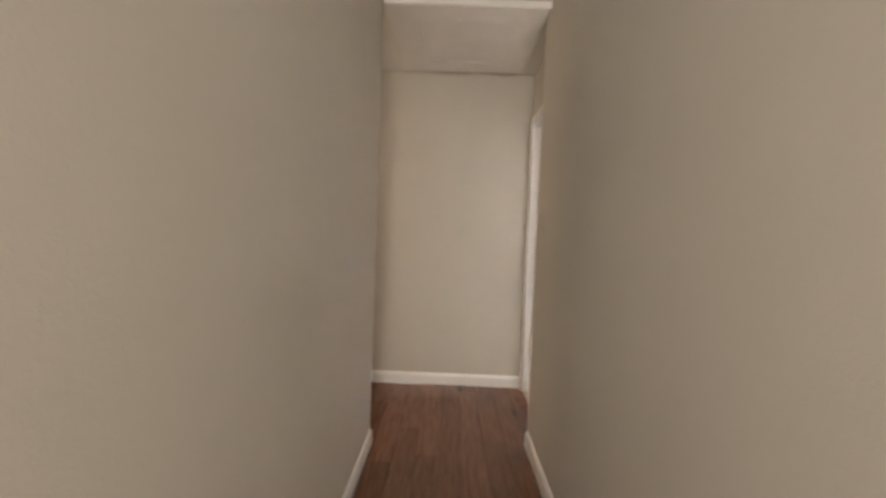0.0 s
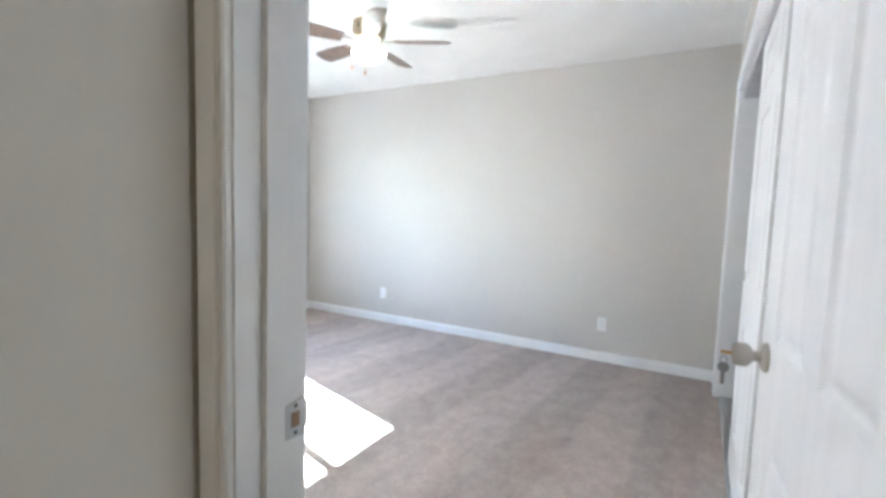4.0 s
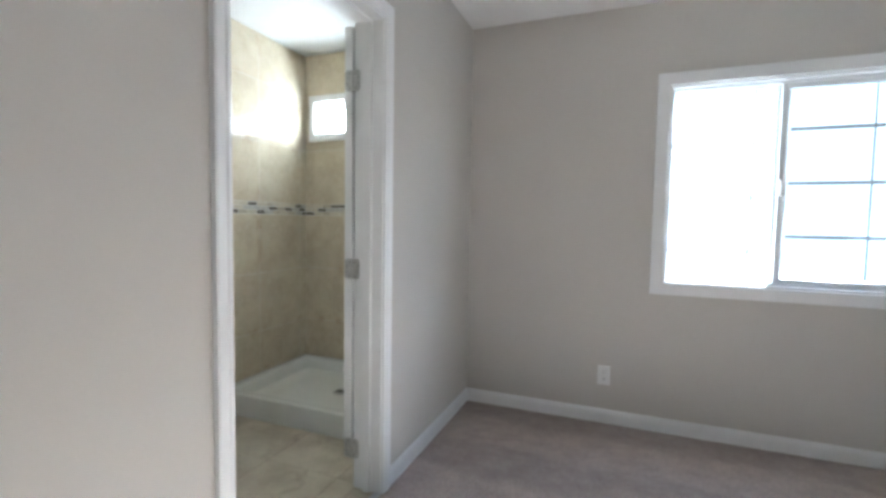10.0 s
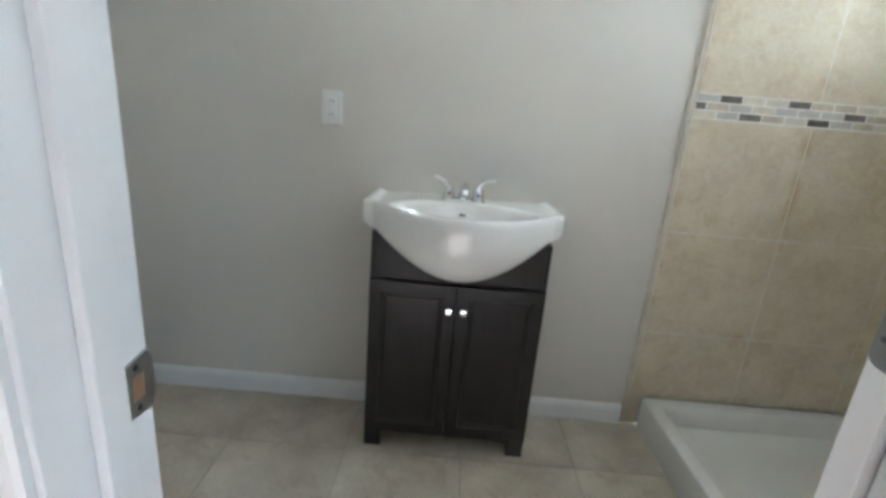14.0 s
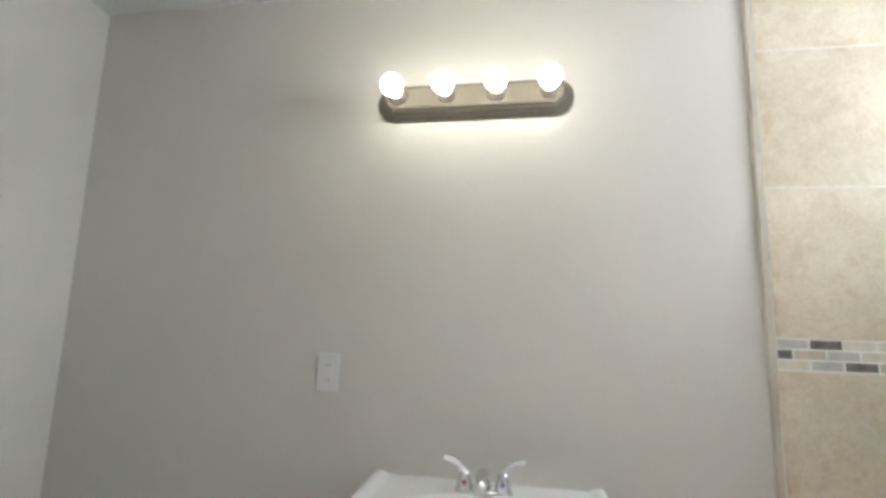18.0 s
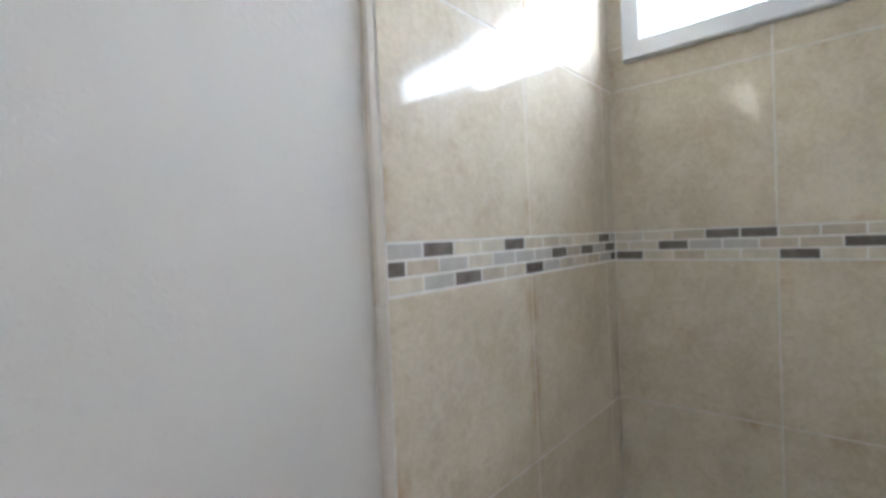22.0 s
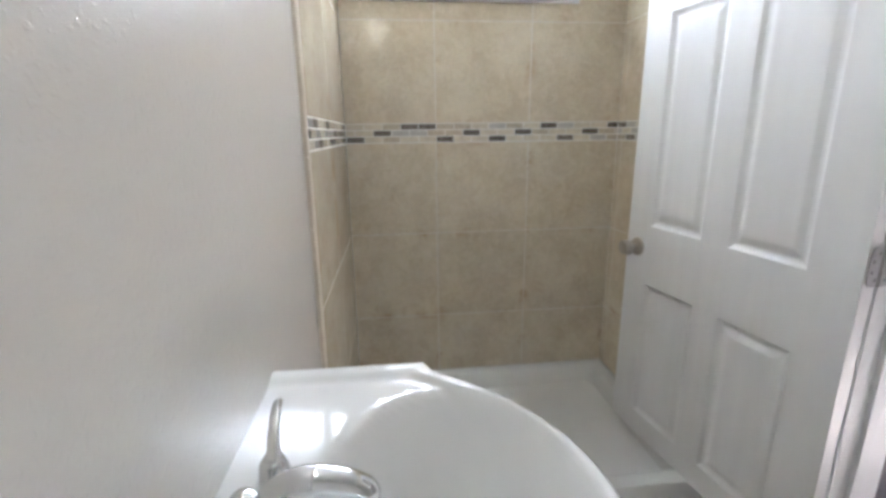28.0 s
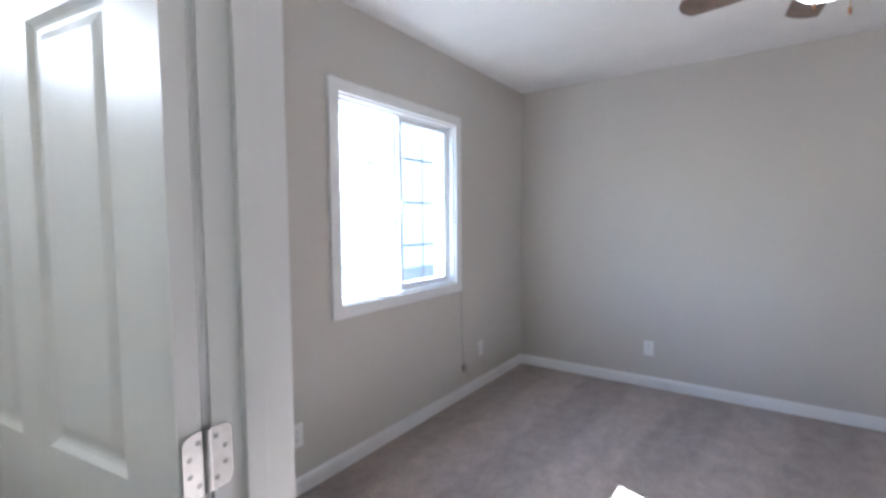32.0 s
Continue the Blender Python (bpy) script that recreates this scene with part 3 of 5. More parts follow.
def knob(parent, x, z, y, out, mat, key=False):
    """A round door knob with its rose, standing out from the leaf at y."""
    turn = Matrix.Translation((x, y, z)) @ Matrix.Rotation(radians(-90 * out), 4, "X")
    rose = add_lathe(bmesh.new(), ((0.0, 0), (0.033, 0.0), (0.032, 0.006), (0.026, 0.010), (0.013, 0.012), (0.0, 0.012)), turn)
    k = part("door_handle", add_lathe(bmesh.new(), ((0.0, 0.010), (0.011, 0.010), (0.011, 0.026), (0.020, 0.031), (0.0265, 0.040), (0.0265, 0.056),
             (0.0245, 0.064), (0.012, 0.067), (0.0, 0.0665)), turn), mat, parent, "round satin nickel door knob", smooth=True)
    part("rose", rose, mat, k, smooth=True)
    if key:
        tip = turn @ Vector((0, 0, 0.067))
        o = Vector((0, out, 0))
        bm = add_box(bmesh.new(), tip + Vector((-0.001, 0 if out > 0 else -0.022, -0.004)), tip + Vector((0.001, 0.022 if out > 0 else 0, 0.004)))
        part("key", bm, M_BRASS, k, "brass key in the lock")
        c = tip + o * 0.014 + Vector((0, 0, -0.036))
        bm = add_lathe(bmesh.new(), ((0.0, -0.001), (0.012, -0.001), (0.012, 0.001), (0.0, 0.001)), Matrix.Translation(c) @ Matrix.Rotation(radians(90), 4, "Y"), 16)
        add_box(bm, c + Vector((-0.001, -0.004, -0.040)), c + Vector((0.001, 0.004, -0.008)))
        add_tube(bm, [c + Vector((0, 0.007 * math.cos(a), 0.016 + 0.012 * math.sin(a))) for a in [i * math.pi / 6 for i in range(13)]], 0.0012, 6)
        part("spare_key", bm, M_SCREW, k, "grey spare key hanging on a ring")
    return k


def hinge_set(parent, zs, kx, leaf_angle, jamb_angle, wide):
    """Butt hinges: knuckle at (kx, 0), one rounded plate towards the leaf, one towards the jamb."""
    for z in zs:
        def plate(m):
            hw, r = 0.0445, 0.015
            pts = [(0.0, -hw), (0.0, hw)]
            for cz, a0 in ((hw - r, 90), (-hw + r, 0)):
                for k in range(6):
                    a = radians(a0 - 90 * k / 5)
                    pts.append((wide - r + r * math.cos(a), cz + r * math.sin(a)))
            return add_rings(bmesh.new(), [[m @ Vector((x, y, zz)) for x, zz in pts] for y in (-0.0011, 0.0011)])
        base = Matrix.Translation((kx, 0, z))
        hin = part("hinge", add_tube(bmesh.new(), [(kx, 0, z - 0.0445), (kx, 0, z + 0.0445)], 0.0065, 12), M_STEEL, parent, "satin steel butt hinge", smooth=True)
        for ang in (leaf_angle, jamb_angle):
            mm = base @ Matrix.Rotation(ang, 4, "Z")
            pl = part("hinge_leaf", plate(mm), M_STEEL, hin)
            bm = bmesh.new()
            for dx, dz in ((0.36, 0.030), (0.72, 0.012), (0.72, -0.012), (0.36, -0.030)):
                for s in (-1, 1):
                    add_lathe(bm, ((0.0, 0), (0.0040, 0), (0.003, 0.0006), (0, 0.0006)), mm @ Matrix.Translation((dx * wide, s * 0.0011, dz)) @ Matrix.Rotation(radians(-90 * s), 4, "X"), 10)
            part("screws", bm, M_SCREW, hin)


def six_panel_door(name, w, m, label, handles=(1, -1), key=False, hinges=True, open_by=90.0, latch=True, low=0.0, knob_z=0.862):
    """A door whose local x runs from the hinge pin to the latch edge; y is the side of the knuckles."""
    t = 0.035
    d = thing(name, m, label, "door", kind="structure")
    shift = Matrix.Translation((0.004, -t / 2 - 0.004, 0.012))
    bm = leaf_mesh(w, 2.005, t, low)
    bm.transform(shift)
    part("door_leaf", bm, M_DOOR, d)
    for o in handles:
        knob(d, w - 0.056, knob_z, -t / 2 - 0.004 + o * t / 2, o, M_NICKEL, key and o > 0)
    if latch:
        bm = box((w + 0.0035, -t / 2 - 0.017, knob_z - 0.030), (w + 0.0055, -t / 2 + 0.009, knob_z + 0.030), 0.0008)
        la = part("latch_plate", bm, M_STEEL, d, "steel latch plate")
        part("latch", box((w + 0.005, -t / 2 - 0.011, knob_z - 0.009), (w + 0.015, -t / 2 + 0.003, knob_z + 0.009), 0.002), M_DARK, la)
    if hinges:
        jamb = math.atan2(-math.cos(radians(open_by)), -math.sin(radians(open_by)))
        hinge_set(d, (0.185, 0.987, 1.79), 0.0, radians(-90), jamb, 0.036)
    return d


# bath door: pin on the bath side of the jamb at D2[0], swung well into the bath
BATH_OPEN = 172.0
six_panel_door("door_1", 0.782, Matrix.Translation((D2[0] + 0.008, NY - 0.012, 0)) @ Matrix.Rotation(radians(-BATH_OPEN), 4, "Z") @ Matrix.Scale(-1, 4, (0, 1, 0)),
               "white moulded six-panel bath door standing open", open_by=BATH_OPEN, low=0.130)
# bedroom door: pin on the bedroom side of the jamb at D1[1], swung back along the closet
six_panel_door("door_2", 0.735, Matrix.Translation((D1[1] - 0.006, 0.006, 0)) @ Matrix.Rotation(radians(94.0), 4, "Z"),
               "white six-panel bedroom door open, key in knob", key=True, open_by=86.0, knob_z=0.900)
# passage door, closed
six_panel_door("door_3", 0.725, Matrix.Translation((AX - 0.04, PD[1] - 0.002, 0)) @ Matrix.Rotation(radians(-90), 4, "Z"),
               "closed six-panel door at the passage end", handles=(), hinges=False, latch=False)


def door_frame(name, along, c0, c1, u0, u1, casings, label):
    """Jamb boards with stops, and mitred casings on the given sides (face, direction, left, right)."""
    d = thing(name, Matrix.Identity(4), label, "door frame", kind="structure")

    def bx(a0, a1, b0, b1, z0, z1, bev=0.0015):
        return box((a0, b0, z0), (a1, b1, z1), bev) if along == "x" else box((b0, a0, z0), (b1, a1, z1), bev)
    part("jamb", bx(u0 - J, u0, c0, c1, 0, DH), M_TRIM, d)
    part("jamb", bx(u1, u1 + J, c0, c1, 0, DH), M_TRIM, d)
    part("head_jamb", bx(u0 - J, u1 + J, c0, c1, DH, DH + J), M_TRIM, d)
    for face, out, left, right in casings:
        part("casing", casing_mesh(along, face, out, u0 - 0.006, u1 + 0.006, 0, DH + 0.006, left=left, right=right, scale=0.72), M_TRIM, d)
    return d, bx


f1, bx1 = door_frame("door_frame_1", "x", NY - 0.001, 0.001, D2[0], D2[1], [(0.001, 1, True, True), (NY - 0.001, -1, True, True)],
                     "white painted bath door jamb and casing")
part("stop", bx1(D2[0], D2[0] + 0.012, NY + 0.045, NY + 0.08, 0, DH), M_TRIM, f1)
part("stop", bx1(D2[1] - 0.012, D2[1], NY + 0.045, NY + 0.08, 0, DH), M_TRIM, f1)
part("stop", bx1(D2[0], D2[1], NY + 0.045, NY + 0.08, DH - 0.012, DH), M_TRIM, f1)


def strike(frame_part, x, into, y_edge, y_in, zc=0.893):
    """A strike plate let into a jamb, with a curled lip over the jamb's edge and two screws."""
    d = math.copysign(1.0, y_in - y_edge)
    prof = [(y_edge - d * 0.016, into * -0.008), (y_edge - d * 0.011, into * -0.001), (y_edge - d * 0.004, into * 0.002), (y_edge, into * 0.0025), (y_in, into * 0.0025)]
    bm = bmesh.new()
    rows = []
    for yy, xx in prof:
        hh = 0.029 if abs(yy - y_in) < 0.001 else (0.022 if abs(yy - y_edge) > 0.003 else 0.034)
        rows.append((yy, xx, hh))
    rings = [[(x + xx, yy, zc - hh), (x + xx, yy, zc + hh), (x + xx - into * 0.002, yy, zc + hh), (x + xx - into * 0.002, yy, zc - hh)] for yy, xx, hh in rows]
    plate = part("strike_plate", add_rings(bm, rings), M_STEEL, frame_part, "curled steel strike plate")
    ym_ = (y_edge + y_in) / 2
    part("strike_hole", box((x + min(into * 0.0015, into * 0.0032), ym_ - 0.010, zc - 0.013), (x + max(into * 0.0015, into * 0.0032), ym_ + 0.008, zc + 0.013)), M_RAWWOOD, plate, "raw wood behind the hole")
    for z in (zc - 0.023, zc + 0.023):
        part("screw", add_lathe(bmesh.new(), ((0.0, 0), (0.004, 0.0), (0.003, 0.001), (0, 0.001)), Matrix.Translation((x + into * 0.0025, ym_, z)) @ Matrix.Rotation(radians(90 * into), 4, "Y"), 10), M_DARK, plate)


strike(f1, D2[1], -1, NY, NY + 0.040, 0.876)

f2, bx2 = door_frame("door_frame_2", "x", NY - 0.001, 0.001, D1[0], D1[1], [(0.001, 1, True, False), (NY - 0.001, -1, True, True)],
                     "white painted bedroom door jamb and casing")
part("stop", bx2(D1[0], D1[0] + 0.012, NY + 0.045, NY + 0.08, 0, DH), M_TRIM, f2)
part("stop", bx2(D1[1] - 0.012, D1[1], NY + 0.045, NY + 0.08, 0, DH), M_TRIM, f2)
part("stop", bx2(D1[0], D1[1], NY + 0.045, NY + 0.08, DH - 0.012, DH), M_TRIM, f2)
strike(f2, D1[0], 1, 0.0, -0.040, 0.848)

f3, bx3 = door_frame("door_frame_3", "y", AX - 0.121, AX + 0.001, PD[0], PD[1], [(AX + 0.001, 1, True, True)], "painted jamb and casing of the passage door")
for a, b, c, d in ((PD[0], PD[0] + 0.012, 0, DH), (PD[1] - 0.012, PD[1], 0, DH), (PD[0] + 0.012, PD[1] - 0.012, DH - 0.014, DH)):
    part("stop", bx3(a, b, AX - 0.115, AX - 0.084, c, d), M_TRIM, f3)

# ---- closet ----
cf = thing("closet_frame", Matrix.Identity(4), "white painted closet jamb and casing", "closet frame", kind="structure")
part("jamb", box((BX - 0.001, CL[1] - J, 0), (BX + 0.121, CL[1], CL[2] - J), 0.0015), M_TRIM, cf)
part("jamb", box((BX - 0.001, CL[0], 0), (BX + 0.121, CL[0] + J, CL[2] - J), 0.0015), M_TRIM, cf)
part("head_jamb", box((BX - 0.001, CL[0], CL[2] - J), (BX + 0.121, CL[1], CL[2]), 0.0015), M_TRIM, cf)
part("casing", casing_mesh("y", BX - 0.001, -1, CL[0] + J - 0.006, CL[1] - J + 0.006, 0, CL[2] - J + 0.006), M_TRIM, cf)
part("top_track", box((BX + 0.02, CL[0] + J, CL[2] - J - 0.045), (BX + 0.105, CL[1] - J, CL[2] - J), 0.002), M_ALU, cf, "aluminium sliding door track")
part("floor_track", box((BX + 0.02, CL[0] + J, 0.0), (BX + 0.105, CL[1] - J, 0.010), 0.002), M_ALU, cf, "aluminium floor track")
for dx in (0.032, 0.060, 0.088):
    part("track_rib", box((BX + dx, CL[0] + J, 0.010), (BX + dx + 0.004, CL[1] - J, 0.018)), M_ALU, cf)


def sliding_door(y0, x, label):
    d = thing("sliding_door", Matrix.Translation((x, y0, 0.02)) @ Matrix.Rotation(radians(90), 4, "Z"), label, "closet door", "closet sliding doors", "structure")
    bm = leaf_mesh(1.105, 1.965, 0.028)
    part("door_leaf", bm, M_DOOR, d)
    bm = add_lathe(bmesh.new(), ((0.0, 0.0), (0.028, 0.0), (0.027, 0.002), (0.022, 0.001), (0.020, -0.004), (0.0, -0.004)),
                   Matrix.Translation((1.045, 0.0145, 0.93)) @ Matrix.Rotation(radians(-90), 4, "X"))
    part("finger_pull", bm, M_NICKEL, d, "round recessed finger pull", smooth=True)


sliding_door(CL[0] + J + 0.035, BX + 0.046, "white six-panel sliding closet door, outer track")
sliding_door(CL[0] + J + 0.004, BX + 0.080, "white six-panel sliding closet door, inner track")
cs = thing("closet_shelf", Matrix.Identity(4), "white wooden closet shelf with hanging rod", "shelf")
part("board", box((BX + 0.27, CL[0], 1.66), (BX + 0.75, BY, 1.68), 0.002), M_TRIM, cs)
part("cleat", box((BX + 0.27, BY - 0.02, 1.57), (BX + 0.75, BY, 1.66), 0.002), M_TRIM, cs)
part("cleat", box((BX + 0.73, CL[0], 1.57), (BX + 0.75, BY - 0.02, 1.66), 0.002), M_TRIM, cs)
part("rod", add_tube(bmesh.new(), [(BX + 0.36, CL[0], 1.60), (BX + 0.36, BY - 0.02, 1.60)], 0.016, 14), M_TRIM, cs, smooth=True)

# ---- bedroom window ----
y0, y1, z0, z1 = WIN
w1 = thing("window_1", Matrix.Identity(4), "white vinyl sliding window in flat casing", "window", kind="structure")
FLAT = ((0.0, 0.0), (0.0, 0.016), (0.003, 0.019), (0.064, 0.019), (0.067, 0.016), (0.067, 0.0))
part("casing", casing_mesh("y", 0.001, 1, y0 - 0.004, y1 + 0.004, z0 - 0.004, z1 + 0.004, closed=True, profile=FLAT), M_TRIM, w1)


def frame_ring(a0, a1, b0, b1, x0, x1, wd, bev=0.003):
    bm = bmesh.new()
    add_box(bm, (x0, a0, b0), (x1, a0 + wd, b1), bev)
    add_box(bm, (x0, a1 - wd, b0), (x1, a1, b1), bev)
    add_box(bm, (x0, a0 + wd, b0), (x1, a1 - wd, b0 + wd), bev)
    add_box(bm, (x0, a0 + wd, b1 - wd), (x1, a1 - wd, b1), bev)
    return bm


part("reveal", frame_ring(y0 - 0.002, y1 + 0.002, z0 - 0.002, z1 + 0.002, -0.171, 0.002, 0.010), M_TRIM, w1)
part("window_frame", frame_ring(y0 + 0.008, y1 - 0.008, z0 + 0.008, z1 - 0.008, -0.105, -0.035, 0.013), M_VINYL, w1)
ym = 1.72
part("pane", box((-0.092, y0 + 0.019, z0 + 0.019), (-0.088, ym - 0.005, z1 - 0.019)), M_GLASS2, w1).visible_shadow = False
s1 = part("sash", frame_ring(ym - 0.02, y1 - 0.020, z0 + 0.020, z1 - 0.020, -0.075, -0.045, 0.029), M_VINYL, w1, "sliding vinyl sash")
part("pane", box((-0.062, ym + 0.007, z0 + 0.047), (-0.058, y1 - 0.047, z1 - 0.047)), M_GLASS, s1).visible_shadow = False
part("meeting_stile", box((-0.100, ym - 0.034, z0 + 0.022), (-0.080, ym + 0.030, z1 - 0.022), 0.003), M_VINYL, w1)
part("latch", box((-0.045, ym - 0.012, 1.36), (-0.030, ym + 0.012, 1.45), 0.004), M_VINYL, s1, "white sash latch")
# track along the sill, outside the panes
part("sill_track", box((-0.115, y0 + 0.008, z0 + 0.006), (-0.108, y1 - 0.008, z0 + 0.02)), M_ALU, w1, "aluminium sill track")

gr = thing("window_grille", Matrix.Identity(4), "dark iron security grille outside the window", "window grille")
XG = -0.21
for z in (0.85, 1.145, 1.441, 1.738, 2.035):
    part("bar", box((XG - 0.006, y0 - 0.12, z - 0.011), (XG + 0.006, y1 + 0.12, z + 0.011), 0.001), M_BAR, gr)
for y in (1.05, 1.62, 2.16, 2.35):
    part("upright", box((XG - 0.018, y - 0.004, 0.70), (XG - 0.007, y + 0.004, 2.14), 0.001), M_BAR, gr)
for y in (1.05, 2.35):
    for z in (0.76, 2.08):
        part("bracket", box((XG - 0.006, y - 0.012, z - 0.012), (-0.168, y + 0.012, z + 0.012), 0.002), M_BAR, gr)

# ---- shower window ----
y0, y1, z0, z1 = SWIN
w2 = thing("window_2", Matrix.Identity(4), "small high white sliding window with obscure glass", "window", kind="structure")
part("casing", casing_mesh("y", SX - 0.002, 1, y0 - 0.002, y1 + 0.002, z0 - 0.002, z1 + 0.002, closed=True,
     profile=((0.0, 0.0), (0.0, 0.022), (0.004, 0.026), (0.046, 0.026), (0.050, 0.022), (0.050, 0.0))), M_VINYL, w2)
part("reveal", frame_ring(y0 - 0.001, y1 + 0.001, z0 - 0.001, z1 + 0.001, -0.171, SX + 0.004, 0.008), M_VINYL, w2)
part("window_frame", frame_ring(y0 + 0.006, y1 - 0.006, z0 + 0.006, z1 - 0.006, -0.12, -0.058, 0.012), M_VINYL, w2)
ym = -0.83
part("pane", box((-0.108, y0 + 0.018, z0 + 0.018), (-0.104, ym, z1 - 0.018)), M_FROST, w2)
s1 = part("sash", frame_ring(ym - 0.02, y1 - 0.02, z0 + 0.016, z1 - 0.016, -0.098, -0.056, 0.034, 0.004), M_VINYL, w2, "sliding vinyl sash")
part("pane", box((-0.09, ym + 0.013, z0 + 0.049), (-0.086, y1 - 0.053, z1 - 0.049)), M_FROST, s1)

# ---- outlets, switch, cable ----


def outlet(name, m, label, decora=False):
    """A wall plate in the local xz plane, facing the local -y."""
    o = thing(name, m, label, "outlet", "" if decora else "bedroom outlets")
    part("plate", box((-0.036, -0.006, -0.058), (0.036, 0.0, 0.058), 0.003), M_PLASTIC, o)
    if decora:
        part("insert", box((-0.017, -0.0085, -0.034), (0.017, -0.005, 0.034), 0.002), M_PLASTIC, o)
        part("test_button", box((-0.008, -0.010, -0.006), (0.008, -0.008, 0.000), 0.0008), M_PLASTIC, o)
        part("reset_button", box((-0.008, -0.010, 0.002), (0.008, -0.008, 0.008), 0.0008), M_PLASTIC, o)
        for z in (-0.022, 0.022):
            for x in (-0.006, 0.006):
                part("slot", box((x - 0.001, -0.0088, z - 0.004), (x + 0.001, -0.008, z + 0.004)), M_DARK, o)
    else:
        for z in (-0.020, 0.020):
            s = part("socket", add_lathe(bmesh.new(), ((0.0, 0), (0.0165, 0), (0.0165, 0.0022), (0, 0.0022)),
                     Matrix.Translation((0, -0.006, z)) @ Matrix.Rotation(radians(90), 4, "X"), 20, 1.0, 0.82), M_PLASTIC, o)
            for x in (-0.006, 0.006):
                part("slot", box((x - 0.001, -0.0088, z - 0.004), (x + 0.001, -0.008, z + 0.005)), M_DARK, s)
        part("screw", add_lathe(bmesh.new(), ((0.0, 0), (0.003, 0), (0, 0.001)), Matrix.Translation((0, -0.006, 0)) @ Matrix.Rotation(radians(90), 4, "X"), 10), M_STEEL, o)
    return o


o1 = outlet("outlet", pose(1.09, BY, 0.306), "white duplex wall outlet above the baseboard")
copy_thing(o1, pose(3.345, BY, 0.312))
copy_thing(o1, pose(0, 2.591, 0.311, 0, 0, 90))
copy_thing(o1, pose(0, 0.869, 0.290, 0, 0, 90))
outlet("gfci_outlet", pose(2.10, SY, 1.165, 0, 0, 180), "white outlet plate with test buttons", True)

cb = thing("wall_cable", Matrix.Identity(4), "thin grey cable hanging below the window casing", "cable")
part("cord", add_tube(bmesh.new(), curve_points([(0.010, 2.312, 0.80), (0.007, 2.318, 0.62), (0.008, 2.325, 0.45), (0.010, 2.330, 0.30), (0.016, 2.342, 0.245)]), 0.0028, 8), M_CABLE, cb, smooth=True)
part("plug", box((0.0, 2.325, 0.195), (0.028, 2.368, 0.250), 0.006), M_CABLE, cb, "grey cable box")
part("tail", add_tube(bmesh.new(), curve_points([(0.02, 2.36, 0.20), (0.03, 2.38, 0.165), (0.025, 2.41, 0.18)]), 0.003, 8), M_CABLE, cb, smooth=True)

# ---- ceiling fan ----
FX, FY = 1.98, 1.94
fan = thing("ceiling_fan", pose(FX, FY, H), "flush brass-toned five-blade ceiling fan, globe lit", "ceiling fan")
part("canopy", add_lathe(bmesh.new(), ((0.0, 0.0), (0.104, 0.0), (0.110, -0.006), (0.110, -0.018), (0.104, -0.022), (0.0, -0.022))), M_HOUSING, fan, smooth=True)
part("motor_housing", add_lathe(bmesh.new(), ((0.0, -0.020), (0.100, -0.020), (0.112, -0.026), (0.114, -0.050), (0.111, -0.078), (0.102, -0.100), (0.086, -0.118), (0.060, -0.130), (0.0, -0.134))), M_HOUSING, fan, smooth=True)
for k in range(14):
    a = 2 * math.pi * k / 14
    slot = box((-0.004, 0.109, -0.068), (0.004, 0.1148, -0.034), 0.001)
    slot.transform(Matrix.Rotation(a, 4, "Z"))
    part("vent", slot, M_DARK, fan)
part("switch_housing", add_lathe(bmesh.new(), ((0.0, -0.130), (0.050, -0.130), (0.052, -0.140), (0.050, -0.148), (0.042, -0.152), (0.0, -0.152))), M_NICKEL, fan, smooth=True)
part("light_fitter", add_lathe(bmesh.new(), ((0.0, -0.148), (0.045, -0.148), (0.064, -0.156), (0.064, -0.164), (0.0, -0.164))), M_NICKEL, fan, smooth=True)
part("globe", add_lathe(bmesh.new(), ((0.0, -0.158), (0.060, -0.158), (0.090, -0.168), (0.108, -0.188), (0.112, -0.206), (0.106, -0.224), (0.086, -0.242), (0.050, -0.253), (0.0, -0.257)), n=36), M_GLOBE, fan, "lit white glass globe", smooth=True)
for k in range(5):
    a = Matrix.Rotation(radians(72 * k + 25), 4, "Z")
    arm = add_box(bmesh.new(), (0.10, -0.018, -0.128), (0.20, 0.018, -0.122), 0.002)
    add_box(arm, (0.17, -0.036, -0.127), (0.215, 0.036, -0.122), 0.002)
    arm.transform(a)
    b = part("blade_arm", arm, M_NICKEL, fan)
    n = 14
    ring = []
    for s in (1, -1):
        for i in range(n + 1):
            t = i / n if s > 0 else 1 - i / n
            wd = (0.050 + 0.018 * min(1, t * 2.2)) * (1.0 if t < 0.90 else math.sqrt(max(0.0, 1 - ((t - 0.90) / 0.10) ** 2)) * 0.65 + 0.35)
            ring.append((0.185 + 0.365 * t, s * wd))
    tilt = Matrix.Rotation(radians(12), 4, "X")
    lo = [a @ (tilt @ Vector((x, y, 0)) + Vector((0, 0, -0.132))) for x, y in ring]
    hi = [a @ (tilt @ Vector((x, y, 0.006)) + Vector((0, 0, -0.132))) for x, y in ring]
    part("blade", add_rings(bmesh.new(), [lo, hi]), M_FANWOOD, b, "taupe wooden fan blade")
